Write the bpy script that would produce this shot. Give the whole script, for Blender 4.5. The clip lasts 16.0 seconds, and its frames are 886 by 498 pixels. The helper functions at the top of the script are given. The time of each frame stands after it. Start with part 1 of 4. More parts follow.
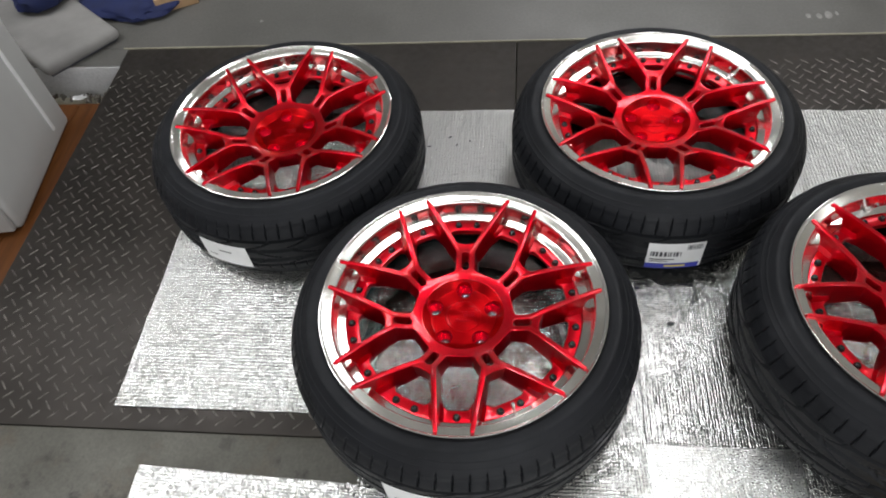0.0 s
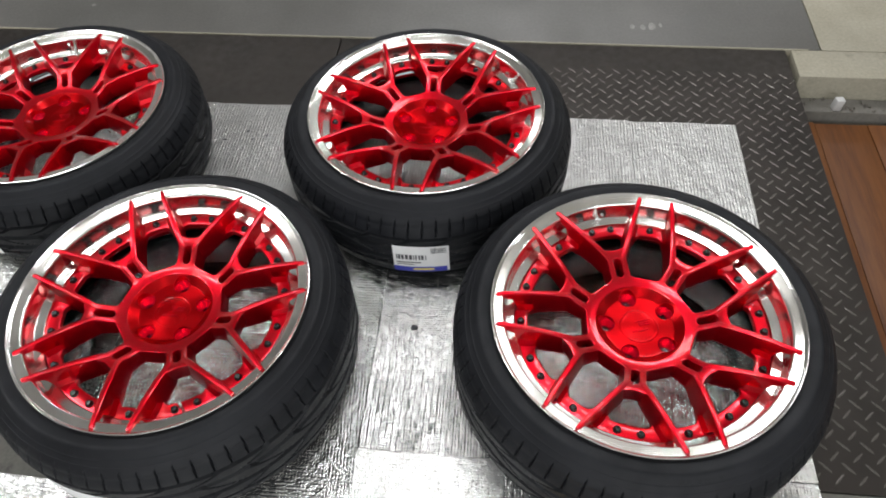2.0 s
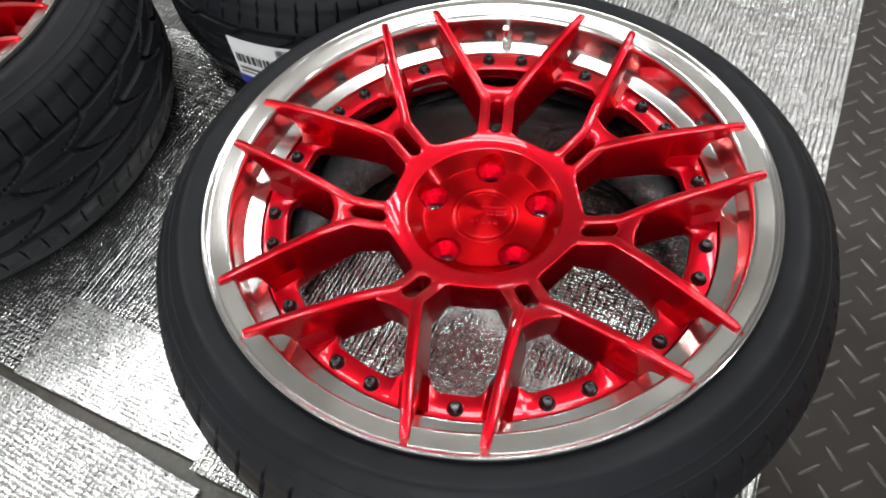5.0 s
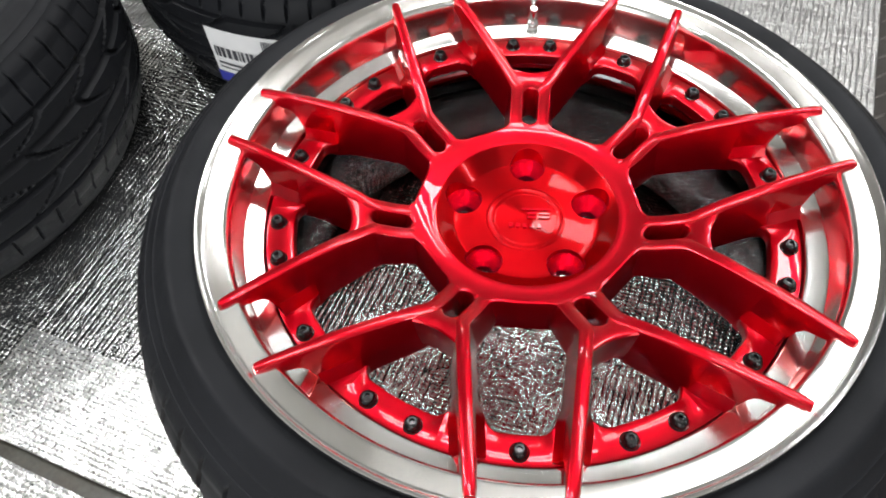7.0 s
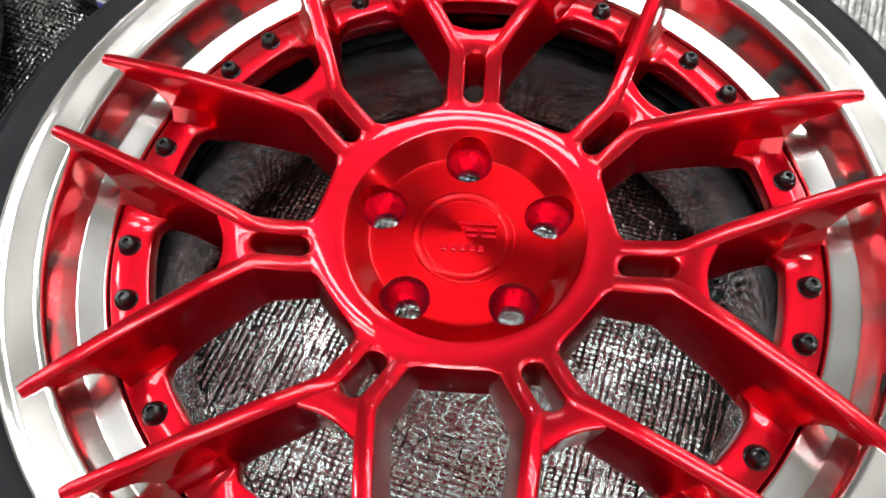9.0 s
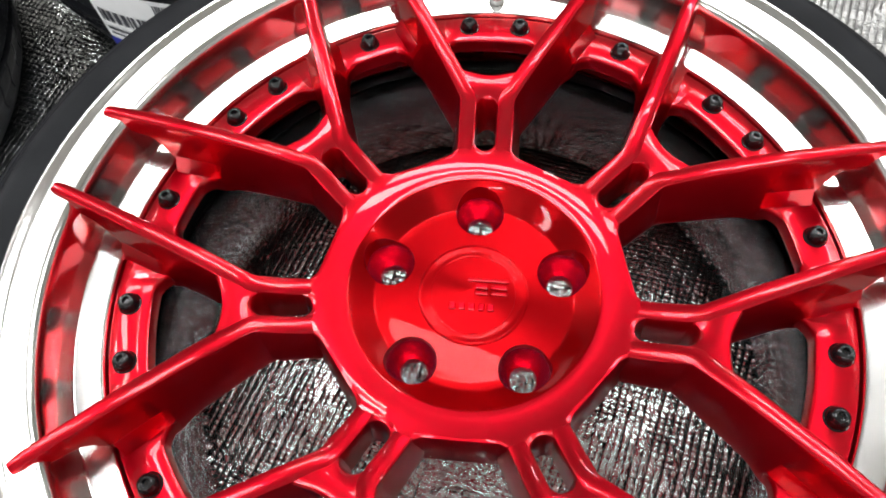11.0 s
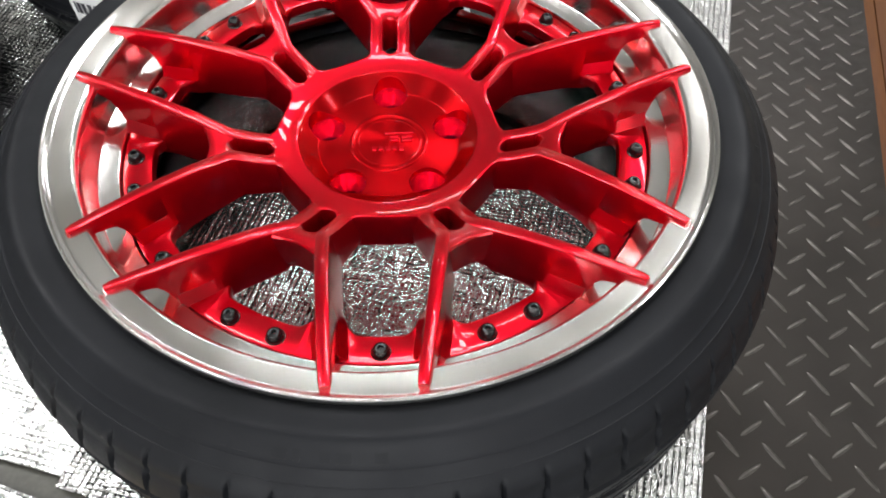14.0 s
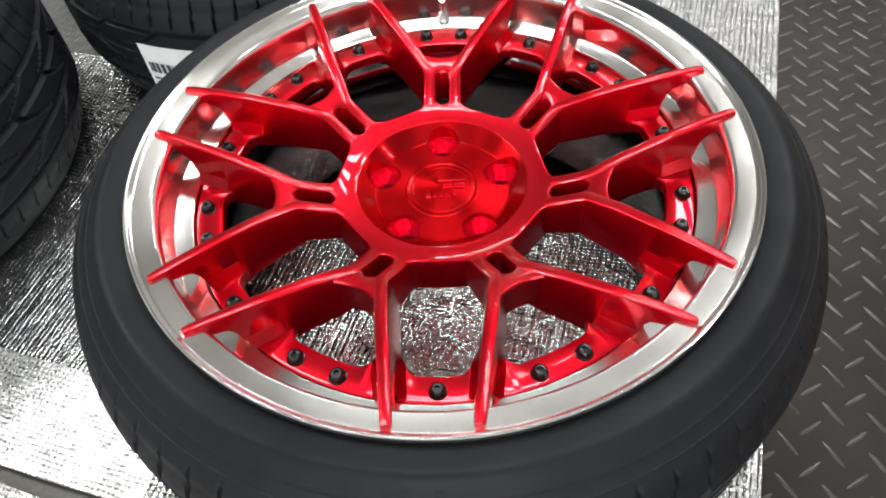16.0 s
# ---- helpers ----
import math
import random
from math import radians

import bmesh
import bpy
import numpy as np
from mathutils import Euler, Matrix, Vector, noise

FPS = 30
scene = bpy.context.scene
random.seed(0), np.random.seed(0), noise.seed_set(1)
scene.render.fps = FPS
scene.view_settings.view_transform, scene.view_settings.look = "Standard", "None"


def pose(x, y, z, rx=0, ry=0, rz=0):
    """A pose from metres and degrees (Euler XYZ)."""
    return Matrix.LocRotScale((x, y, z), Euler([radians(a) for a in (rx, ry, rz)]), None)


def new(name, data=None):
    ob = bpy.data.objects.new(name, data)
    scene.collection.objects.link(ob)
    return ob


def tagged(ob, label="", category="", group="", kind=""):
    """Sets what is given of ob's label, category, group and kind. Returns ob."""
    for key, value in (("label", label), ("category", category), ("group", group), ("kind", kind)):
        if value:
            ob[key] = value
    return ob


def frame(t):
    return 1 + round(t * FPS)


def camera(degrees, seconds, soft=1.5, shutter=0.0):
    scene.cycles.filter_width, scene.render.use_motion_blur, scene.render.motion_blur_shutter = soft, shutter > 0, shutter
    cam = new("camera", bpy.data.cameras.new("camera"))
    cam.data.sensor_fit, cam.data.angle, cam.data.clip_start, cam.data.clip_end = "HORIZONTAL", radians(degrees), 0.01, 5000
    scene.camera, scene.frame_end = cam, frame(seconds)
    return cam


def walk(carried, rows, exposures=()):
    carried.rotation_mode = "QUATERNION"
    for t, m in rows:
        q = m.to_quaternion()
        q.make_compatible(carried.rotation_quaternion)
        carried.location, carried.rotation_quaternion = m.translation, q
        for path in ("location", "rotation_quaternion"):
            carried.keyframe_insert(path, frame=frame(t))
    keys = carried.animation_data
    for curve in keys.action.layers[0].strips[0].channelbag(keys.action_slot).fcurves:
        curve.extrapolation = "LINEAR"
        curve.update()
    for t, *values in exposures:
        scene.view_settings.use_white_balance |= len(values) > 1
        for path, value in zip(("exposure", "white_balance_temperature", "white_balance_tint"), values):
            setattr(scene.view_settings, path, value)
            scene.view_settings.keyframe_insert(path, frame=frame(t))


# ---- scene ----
cam = camera(65.1, 16.0, soft=1.9)
ROWS = [
    (0, -0.7566, -0.7250, 1.3310, 37.17, 4.54, 4.26),
    (0.5, -0.7177, -0.7344, 1.3274, 36.56, 2.99, 2.73),
    (1, -0.5204, -0.7076, 1.3316, 37.76, 5.52, 5.03),
    (1.5, -0.3150, -0.6968, 1.3317, 38.15, 7.45, 9.62),
    (2, -0.2559, -0.6721, 1.2796, 37.32, 1.90, 5.22),
    (2.5, -0.0706, -0.5883, 1.2206, 36.60, 4.49, 7.29),
    (3, 0.0332, -0.5172, 1.1001, 36.11, 3.36, 9.90),
    (3.5, 0.0714, -0.4303, 0.9899, 31.60, 1.63, 11.32),
    (4, 0.1806, -0.3170, 0.8892, 28.63, 6.52, 21.59),
    (4.5, 0.1742, -0.3462, 0.8475, 28.38, 5.46, 23.95),
    (4.7, 0.1787, -0.3791, 0.7957, 32.38, 4.85, 24.94),
    (6.8, 0.1218, -0.3893, 0.6851, 36.46, 2.50, 21.95),
    (7, 0.0889, -0.3633, 0.6739, 35.17, 2.43, 21.70),
    (7.5, 0.0563, -0.3205, 0.6913, 31.45, 0.29, 20.17),
    (8, 0.1240, -0.2816, 0.7081, 28.98, -0.18, 21.25),
    (8.5, 0.1088, -0.2223, 0.6324, 28.72, 1.17, 20.92),
    (8.7, 0.0780, -0.2142, 0.5997, 28.09, 0.64, 20.55),
    (10.8, 0.0564, -0.1648, 0.5824, 26.37, 3.58, 23.72),
    (11, 0.0679, -0.1638, 0.5926, 27.62, 2.99, 21.93),
    (11.5, 0.1192, -0.1720, 0.6122, 30.17, 2.45, 18.09),
    (12, 0.1351, -0.2277, 0.6296, 30.10, 1.88, 15.02),
    (12.5, 0.1332, -0.2991, 0.6434, 31.97, 3.05, 15.37),
    (13, 0.1507, -0.3791, 0.6523, 33.13, 3.32, 16.08),
    (13.5, 0.1652, -0.4058, 0.6543, 33.90, 1.19, 15.28),
    (14, 0.1556, -0.4002, 0.6447, 34.56, -0.24, 15.09),
    (14.5, 0.1595, -0.4017, 0.6569, 34.78, -0.55, 15.01),
    (15, 0.1594, -0.4105, 0.6658, 36.19, 0.20, 14.58),
    (15.5, 0.1600, -0.4117, 0.6684, 36.99, 2.53, 15.97),
    (16, 0.1552, -0.4090, 0.6693, 37.43, 3.36, 17.03),
]
EXPOSURES = [(0.0, -0.13), (1.0, -0.07), (1.5, -0.05), (2.5, 0.05), (3.5, 0.02), (4.5, 0.12), (7.0, 0.27), (9.0, 0.24), (11.0, 0.18), (12.0, 0.26), (16.0, 0.43)]
walk(cam, [(t, pose(x, y, z, rx, ry, rz)) for t, x, y, z, rx, ry, rz in ROWS], EXPOSURES)

# ---- light ----
world = bpy.data.worlds.new("world")
scene.world = world
world.use_nodes = True
world.node_tree.nodes["Background"].inputs[0].default_value = (0.5, 0.52, 0.55, 1)
world.node_tree.nodes["Background"].inputs[1].default_value = 0.05
CEILING = 3.6
# fluorescent fixtures under the ceiling: middle, length along x, width along y, watts
HANG = 0.06
LAMPS = [(-3.7, y, 2.0, 0.16, 25.0) for y in (0.1, 0.6, 1.1)] + [(0.8, y, 2.7, 0.16, 27.0) for y in (2.5, 2.9, 3.3)]
# the x 3.6 fixture is added room light, with no sign of one there
LAMPS += [(-1.9, 0.5, 1.3, 0.2, 12.0), (-0.3, 0.6, 1.3, 0.2, 14.0), (-0.3, 0.95, 1.3, 0.2, 14.0), (3.6, 1.0, 1.3, 0.16, 22.0)]
LAMPS += [(x, y, 1.2, 0.16, 30.0) for x in (-2.9, 0.4, 3.4) for y in (-3.2, 6.4)]
for lx, ly, long, wide, watts in LAMPS:
    tube = bpy.data.lights.new("tube_light", "AREA")
    tube.shape, tube.size, tube.size_y = "RECTANGLE", long, wide
    tube.energy, tube.color = watts, (0.98, 0.984, 1.0)
    lamp = new("tube_light", tube)
    lamp.matrix_world = pose(lx, ly, CEILING - HANG - 0.045)


# daylight through the open bay door behind the camera
DOOR = (-2.0, 4.4, 3.0)
day = bpy.data.lights.new("bay_daylight", "AREA")
day.shape, day.size, day.size_y = "RECTANGLE", DOOR[1] - DOOR[0], DOOR[2]
day.energy, day.color = 185.0, (0.97, 0.985, 1.0)
new("bay_daylight", day).matrix_world = pose((DOOR[0] + DOOR[1]) / 2, -5.1, DOOR[2] / 2, 90, 0, 0)


# ---- node helpers ----
def material(name, color=(0.5, 0.5, 0.5), rough=0.5, metal=0.0, coat=0.0):
    m = bpy.data.materials.new(name)
    m.use_nodes = True
    b = m.node_tree.nodes["Principled BSDF"]
    b.inputs["Base Color"].default_value = (*color, 1)
    b.inputs["Roughness"].default_value = rough
    b.inputs["Metallic"].default_value = metal
    b.inputs["Coat Weight"].default_value = coat
    b.inputs["Coat Roughness"].default_value = 0.04
    return m, m.node_tree, b


def node(nt, kind, **kw):
    n = nt.nodes.new(kind)
    for k, v in kw.items():
        if k in n.inputs:
            n.inputs[k].default_value = v
    return n


def coords(nt, scale=(1, 1, 1), rot=(0, 0, 0), out="Object"):
    tc = nt.nodes.new("ShaderNodeTexCoord")
    mp = nt.nodes.new("ShaderNodeMapping")
    mp.inputs["Scale"].default_value = scale
    mp.inputs["Rotation"].default_value = rot
    nt.links.new(tc.outputs[out], mp.inputs["Vector"])
    return mp.outputs["Vector"]


def noise_tex(nt, vec, scale, detail=4.0, rough=0.55):
    n = node(nt, "ShaderNodeTexNoise", Scale=scale, Detail=detail, Roughness=rough)
    nt.links.new(vec, n.inputs["Vector"])
    return n.outputs["Fac"]


def ramp(nt, fac, stops):
    r = nt.nodes.new("ShaderNodeValToRGB")
    e = r.color_ramp.elements
    while len(e) < len(stops):
        e.new(0.5)
    for el, (p, c) in zip(e, stops):
        el.position = p
        el.color = (*c, 1) if len(c) == 3 else c
    nt.links.new(fac, r.inputs["Fac"])
    return r.outputs["Color"]


def mixc(nt, fac, a, b, mode="MIX"):
    m = nt.nodes.new("ShaderNodeMix")
    m.data_type, m.blend_type = "RGBA", mode
    for s, v in ((0, fac), (6, a), (7, b)):
        if isinstance(v, (int, float)):
            m.inputs[s].default_value = v
        elif isinstance(v, tuple):
            m.inputs[s].default_value = (*v, 1)
        else:
            nt.links.new(v, m.inputs[s])
    return m.outputs[2]


def maths(nt, op, a, b=0.0):
    m = nt.nodes.new("ShaderNodeMath")
    m.operation = op
    for i, v in enumerate((a, b)):
        if isinstance(v, (int, float)):
            m.inputs[i].default_value = v
        else:
            nt.links.new(v, m.inputs[i])
    return m.outputs[0]


def bump(nt, b, height, strength=0.3, dist=0.002, under=None):
    n = node(nt, "ShaderNodeBump", Strength=strength, Distance=dist)
    nt.links.new(height, n.inputs["Height"])
    if under is not None:
        nt.links.new(under, n.inputs["Normal"])
    if b is not None:
        nt.links.new(n.outputs["Normal"], b.inputs["Normal"])
    return n.outputs["Normal"]


def g(v):
    return (v, v, v)


# ---- materials ----
def make_rubber():
    m, nt, b = material("tyre_rubber", (0.018, 0.018, 0.02), 0.55)
    v = coords(nt)
    nt.links.new(ramp(nt, noise_tex(nt, v, 9, 5), [(0.3, (0.0076, 0.0082, 0.0100)), (0.75, (0.0145, 0.0156, 0.0186))]), b.inputs["Base Color"])
    nt.links.new(ramp(nt, noise_tex(nt, v, 30, 4), [(0.3, g(0.42)), (0.7, g(0.62))]), b.inputs["Roughness"])
    b.inputs["Specular IOR Level"].default_value = 0.19
    bump(nt, b, noise_tex(nt, v, 900, 2), 0.25, 0.0006)
    return m


def make_red(name, brushed):
    m, nt, b = material(name, (0.55, 0.004, 0.012), 0.28, 0.84, 1.0)
    v = coords(nt)
    nt.links.new(ramp(nt, noise_tex(nt, v, 25, 4), [(0.3, (0.53, 0.0017, 0.0110)), (0.7, (0.64, 0.0025, 0.0150))]), b.inputs["Base Color"])
    b.inputs["Specular Tint"].default_value = (0.55, 0.03, 0.05, 1)
    b.inputs["Coat Weight"].default_value = 1.0
    b.inputs["Coat Roughness"].default_value = 0.012
    b.inputs["Coat IOR"].default_value = 1.4
    if brushed:
        t = nt.nodes.new("ShaderNodeTangent")
        t.direction_type, t.axis = "RADIAL", "Z"
        nt.links.new(t.outputs[0], b.inputs["Tangent"])
        b.inputs["Anisotropic"].default_value = 0.88
        b.inputs["Anisotropic Rotation"].default_value = 0.25
        nt.links.new(ramp(nt, noise_tex(nt, v, 25, 4), [(0.3, (0.38, 0.0018, 0.0040)), (0.7, (0.47, 0.0026, 0.0056))]), b.inputs["Base Color"])
        b.inputs["Metallic"].default_value = 0.95
        b.inputs["Roughness"].default_value = 0.30
        b.inputs["Coat Weight"].default_value = 0.22
        b.inputs["Coat Roughness"].default_value = 0.015
    else:
        bump(nt, b, noise_tex(nt, v, 180, 2), 0.03, 0.001)
    return m


def make_chrome(name, rough, color, spin):
    m, nt, b = material(name, color, rough, 1.0)
    v = coords(nt)
    nt.links.new(ramp(nt, noise_tex(nt, v, 14, 5), [(0.3, g(rough * 0.7)), (0.75, g(rough * 1.5))]), b.inputs["Roughness"])
    if spin:
        t = nt.nodes.new("ShaderNodeTangent")
        t.direction_type, t.axis = "RADIAL", "Z"
        nt.links.new(t.outputs[0], b.inputs["Tangent"])
        b.inputs["Anisotropic"].default_value = 0.45
        b.inputs["Anisotropic Rotation"].default_value = 0.25
    return m


def make_foil(name, turn, seed, pitch=0.0068, stitch=0.0064, rib=0.46, weave=0.42, rumple=0.2, wave=0.035, rough=0.22, shine=0.86, pairs=0.0):
    """Aluminium foil pressed over a woven scrim. rib, weave, rumple and wave: the steepness of the long ribs, of the stitches
    across them, of the fine crumples and of the soft swells; pairs: of every second rib beside the others."""
    m, nt, b = material(name, g(shine), rough, 1.0)
    v = coords(nt, rot=(0, 0, turn))
    wn = node(nt, "ShaderNodeTexNoise", Scale=22.0, Detail=5.0)
    nt.links.new(v, wn.inputs["Vector"])
    sc = nt.nodes.new("ShaderNodeVectorMath")
    sc.operation = "SCALE"
    sc.inputs["Scale"].default_value = 0.0034
    nt.links.new(wn.outputs["Color"], sc.inputs[0])
    warp = nt.nodes.new("ShaderNodeVectorMath")
    warp.operation = "ADD"
    nt.links.new(v, warp.inputs[0])
    nt.links.new(sc.outputs[0], warp.inputs[1])
    sv = nt.nodes.new("ShaderNodeSeparateXYZ")
    nt.links.new(warp.outputs[0], sv.inputs[0])
    row = maths(nt, "MULTIPLY", sv.outputs[1], 1 / pitch)
    ribs = maths(nt, "POWER", maths(nt, "ABSOLUTE", maths(nt, "SINE", maths(nt, "MULTIPLY", row, math.pi))), 0.7)
    shift = maths(nt, "MULTIPLY", maths(nt, "FLOOR", row), 0.08)
    along = maths(nt, "ADD", maths(nt, "MULTIPLY", sv.outputs[0], 1 / stitch), shift)
    cross = maths(nt, "POWER", maths(nt, "ABSOLUTE", maths(nt, "SINE", maths(nt, "MULTIPLY", along, math.pi))), 0.5)
    uneven = ramp(nt, noise_tex(nt, v, 60 + seed, 3), [(0.32, g(0.2)), (0.68, g(1.0))])
    patch = ramp(nt, noise_tex(nt, v, 14 + seed, 4), [(0.4, g(0.35)), (0.66, g(1.0))])
    crumple = noise_tex(nt, v, 330 + seed, 3, 0.6)
    crease = node(nt, "ShaderNodeTexVoronoi", Scale=26.0 + seed)
    crease.feature = "DISTANCE_TO_EDGE"
    nt.links.new(warp.outputs[0], crease.inputs["Vector"])
    fold = ramp(nt, crease.outputs["Distance"], [(0.0, g(1.0)), (0.05, g(0.0))])
    terms = [(maths(nt, "MULTIPLY", ribs, uneven), rib * pitch / 3.2), (maths(nt, "MULTIPLY", cross, uneven), weave * stitch / 3.2),
             (maths(nt, "MULTIPLY", crumple, patch), rumple * 0.0045), (maths(nt, "MULTIPLY", fold, patch), rumple * 0.003),
             (noise_tex(nt, v, 9 + seed * 0.3, 3), wave * 0.11)]
    if pairs:
        wide = maths(nt, "POWER", maths(nt, "ABSOLUTE", maths(nt, "SINE", maths(nt, "MULTIPLY", row, math.pi / 2))), 0.7)
        terms.append((wide, pairs * pitch * 2 / 3.2))
    height = 0.0
    for h, k in terms:
        height = maths(nt, "ADD", maths(nt, "MULTIPLY", h, k), height)
    bump(nt, b, height, 1.0, 1.0)
    nt.links.new(ramp(nt, crumple, [(0.3, g(rough * 0.75)), (0.75, g(rough * 1.25))]), b.inputs["Roughness"])
    # base colour darker in the grooves between ribs and stitches
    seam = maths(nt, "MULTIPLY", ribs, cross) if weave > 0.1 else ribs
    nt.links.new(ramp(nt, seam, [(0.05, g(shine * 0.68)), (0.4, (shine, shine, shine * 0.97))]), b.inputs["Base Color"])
    return m


def make_steel():
    m, nt, b = material("tread_plate_steel", (0.09, 0.08, 0.075), 0.5, 0.55)
    v = coords(nt)
    worn = noise_tex(nt, v, 5, 6, 0.65)
    c = ramp(nt, worn, [(0.3, (0.024, 0.0205, 0.0176)), (0.55, (0.039, 0.0334, 0.029)), (0.8, (0.060, 0.052, 0.046))])
    rust = ramp(nt, noise_tex(nt, v, 16, 5, 0.7), [(0.62, g(0)), (0.78, g(0.5))])
    nt.links.new(mixc(nt, rust, c, (0.07, 0.036, 0.022)), b.inputs["Base Color"])
    nt.links.new(ramp(nt, noise_tex(nt, v, 40, 5), [(0.3, g(0.38)), (0.75, g(0.62))]), b.inputs["Roughness"])
    bump(nt, b, noise_tex(nt, v, 260, 4), 0.2, 0.0008)
    return m


def make_worn_steel():
    m, nt, b = material("tread_lug_steel", (0.16, 0.15, 0.14), 0.34, 0.8)
    v = coords(nt)
    nt.links.new(ramp(nt, noise_tex(nt, v, 60, 4), [(0.3, (0.07, 0.064, 0.058)), (0.7, (0.16, 0.148, 0.136))]), b.inputs["Base Color"])
    return m


def make_concrete(name, a, c, rough=0.6, spots=0.0):
    m, nt, b = material(name, a, rough)
    v = coords(nt)
    base = ramp(nt, noise_tex(nt, v, 2.3, 7, 0.62), [(0.28, a), (0.72, c)])
    fine = ramp(nt, noise_tex(nt, v, 120, 4), [(0.3, g(0.86)), (0.7, g(1.08))])
    col = mixc(nt, 1.0, base, fine, "MULTIPLY")
    stain = ramp(nt, noise_tex(nt, v, 9, 6, 0.7), [(0.6, g(0)), (0.74, g(spots))])
    nt.links.new(mixc(nt, stain, col, tuple(x * 0.35 for x in a)), b.inputs["Base Color"])
    nt.links.new(ramp(nt, noise_tex(nt, v, 6, 5), [(0.3, g(rough * 0.7)), (0.7, g(rough * 1.25))]), b.inputs["Roughness"])
    bump(nt, b, noise_tex(nt, v, 90, 6), 0.15, 0.002)
    return m


def make_dirty_floor():
    """Old concrete with oil spots and rusty brown stains."""
    m, nt, b = material("stained_floor", (0.12, 0.12, 0.1), 0.5)
    v = coords(nt)
    base = ramp(nt, noise_tex(nt, v, 3.0, 8, 0.65), [(0.3, (0.070, 0.067, 0.055)), (0.5, (0.112, 0.109, 0.092)), (0.72, (0.17, 0.166, 0.145))])
    rust = ramp(nt, noise_tex(nt, v, 7.5, 6, 0.7), [(0.54, g(0)), (0.70, g(0.55))])
    oil = ramp(nt, noise_tex(nt, v, 13.0, 5, 0.65), [(0.565, g(0)), (0.68, g(0.85))])
    col = mixc(nt, rust, base, (0.10, 0.072, 0.045))
    col = mixc(nt, oil, col, (0.035, 0.033, 0.028))
    fine = ramp(nt, noise_tex(nt, v, 160, 4), [(0.3, g(0.82)), (0.7, g(1.1))])
    nt.links.new(mixc(nt, 1.0, col, fine, "MULTIPLY"), b.inputs["Base Color"])
    nt.links.new(ramp(nt, noise_tex(nt, v, 6, 5), [(0.3, g(0.32)), (0.7, g(0.62))]), b.inputs["Roughness"])
    bump(nt, b, noise_tex(nt, v, 90, 6), 0.15, 0.002)
    return m


def make_wood():
    m, nt, b = material("brown_wood", (0.2, 0.085, 0.03), 0.5)
    v = coords(nt, (14, 1.2, 14))
    gr = noise_tex(nt, v, 4, 8, 0.65)
    info = nt.nodes.new("ShaderNodeObjectInfo")
    c = ramp(nt, gr, [(0.3, (0.070, 0.022, 0.005)), (0.5, (0.115, 0.039, 0.0085)), (0.75, (0.150, 0.056, 0.013))])
    tint = ramp(nt, info.outputs["Random"], [(0.0, g(0.75)), (1.0, g(1.15))])
    nt.links.new(mixc(nt, 1.0, c, tint, "MULTIPLY"), b.inputs["Base Color"])
    b.inputs["Specular IOR Level"].default_value = 0.3
    bump(nt, b, gr, 0.2, 0.002)
    return m


def make_plain(name, color, rough, scale=8.0, var=0.15, bumps=0.1, metal=0.0):
    m, nt, b = material(name, color, rough, metal)
    v = coords(nt)
    lo, hi = tuple(x * (1 - var) for x in color), tuple(min(1, x * (1 + var)) for x in color)
    nt.links.new(ramp(nt, noise_tex(nt, v, scale, 5), [(0.3, lo), (0.7, hi)]), b.inputs["Base Color"])
    bump(nt, b, noise_tex(nt, v, scale * 20, 3), bumps, 0.001)
    return m


RUBBER = make_rubber()
RED = make_red("candy_red_paint", False)
POCKET = make_plain("machined_candy_red", (0.80, 0.020, 0.090), 0.2, 60, 0.2, 0.1, 0.82)
RED_BRUSHED = make_red("brushed_candy_red", True)
CHROME = make_chrome("polished_lip", 0.14, (0.88, 0.87, 0.84), True)
SATIN = make_chrome("brushed_lip_step", 0.17, (0.80, 0.79, 0.76), True)
FACE = make_chrome("buffed_lip_face", 0.18, (0.90, 0.88, 0.83), True)
VALVE = make_chrome("valve_chrome", 0.12, (0.8, 0.8, 0.8), False)
BARREL = make_plain("polished_barrel", (0.16, 0.16, 0.165), 0.02, 20, 0.15, 0.03, 1.0)
BOLT = make_plain("black_bolt", (0.008, 0.008, 0.009), 0.13, 60, 0.2, 0.02, 0.0)
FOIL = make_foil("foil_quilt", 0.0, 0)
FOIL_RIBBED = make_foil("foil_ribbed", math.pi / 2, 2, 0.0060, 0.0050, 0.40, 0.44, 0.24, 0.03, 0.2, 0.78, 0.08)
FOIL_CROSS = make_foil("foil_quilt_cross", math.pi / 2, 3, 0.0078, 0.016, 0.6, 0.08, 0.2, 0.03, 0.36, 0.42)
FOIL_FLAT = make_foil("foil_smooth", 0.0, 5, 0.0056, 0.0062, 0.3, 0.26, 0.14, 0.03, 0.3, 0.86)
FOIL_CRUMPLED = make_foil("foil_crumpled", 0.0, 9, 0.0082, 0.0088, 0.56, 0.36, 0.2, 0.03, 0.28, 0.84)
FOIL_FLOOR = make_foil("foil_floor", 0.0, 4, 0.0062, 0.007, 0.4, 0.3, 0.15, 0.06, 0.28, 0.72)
STEEL = make_steel()
LUG = make_worn_steel()
GREY_FLOOR = make_concrete("grey_floor_paint", (0.078, 0.076, 0.070), (0.112, 0.109, 0.101), 0.42)
FRONT_FLOOR = make_dirty_floor()
BEIGE_FLOOR = make_concrete("beige_concrete", (0.22, 0.205, 0.155), (0.34, 0.315, 0.245), 0.75, 0.5)
WOOD = make_wood()
GUTTER = make_concrete("dirty_concrete", (0.075, 0.07, 0.06), (0.17, 0.16, 0.14), 0.8, 0.8)
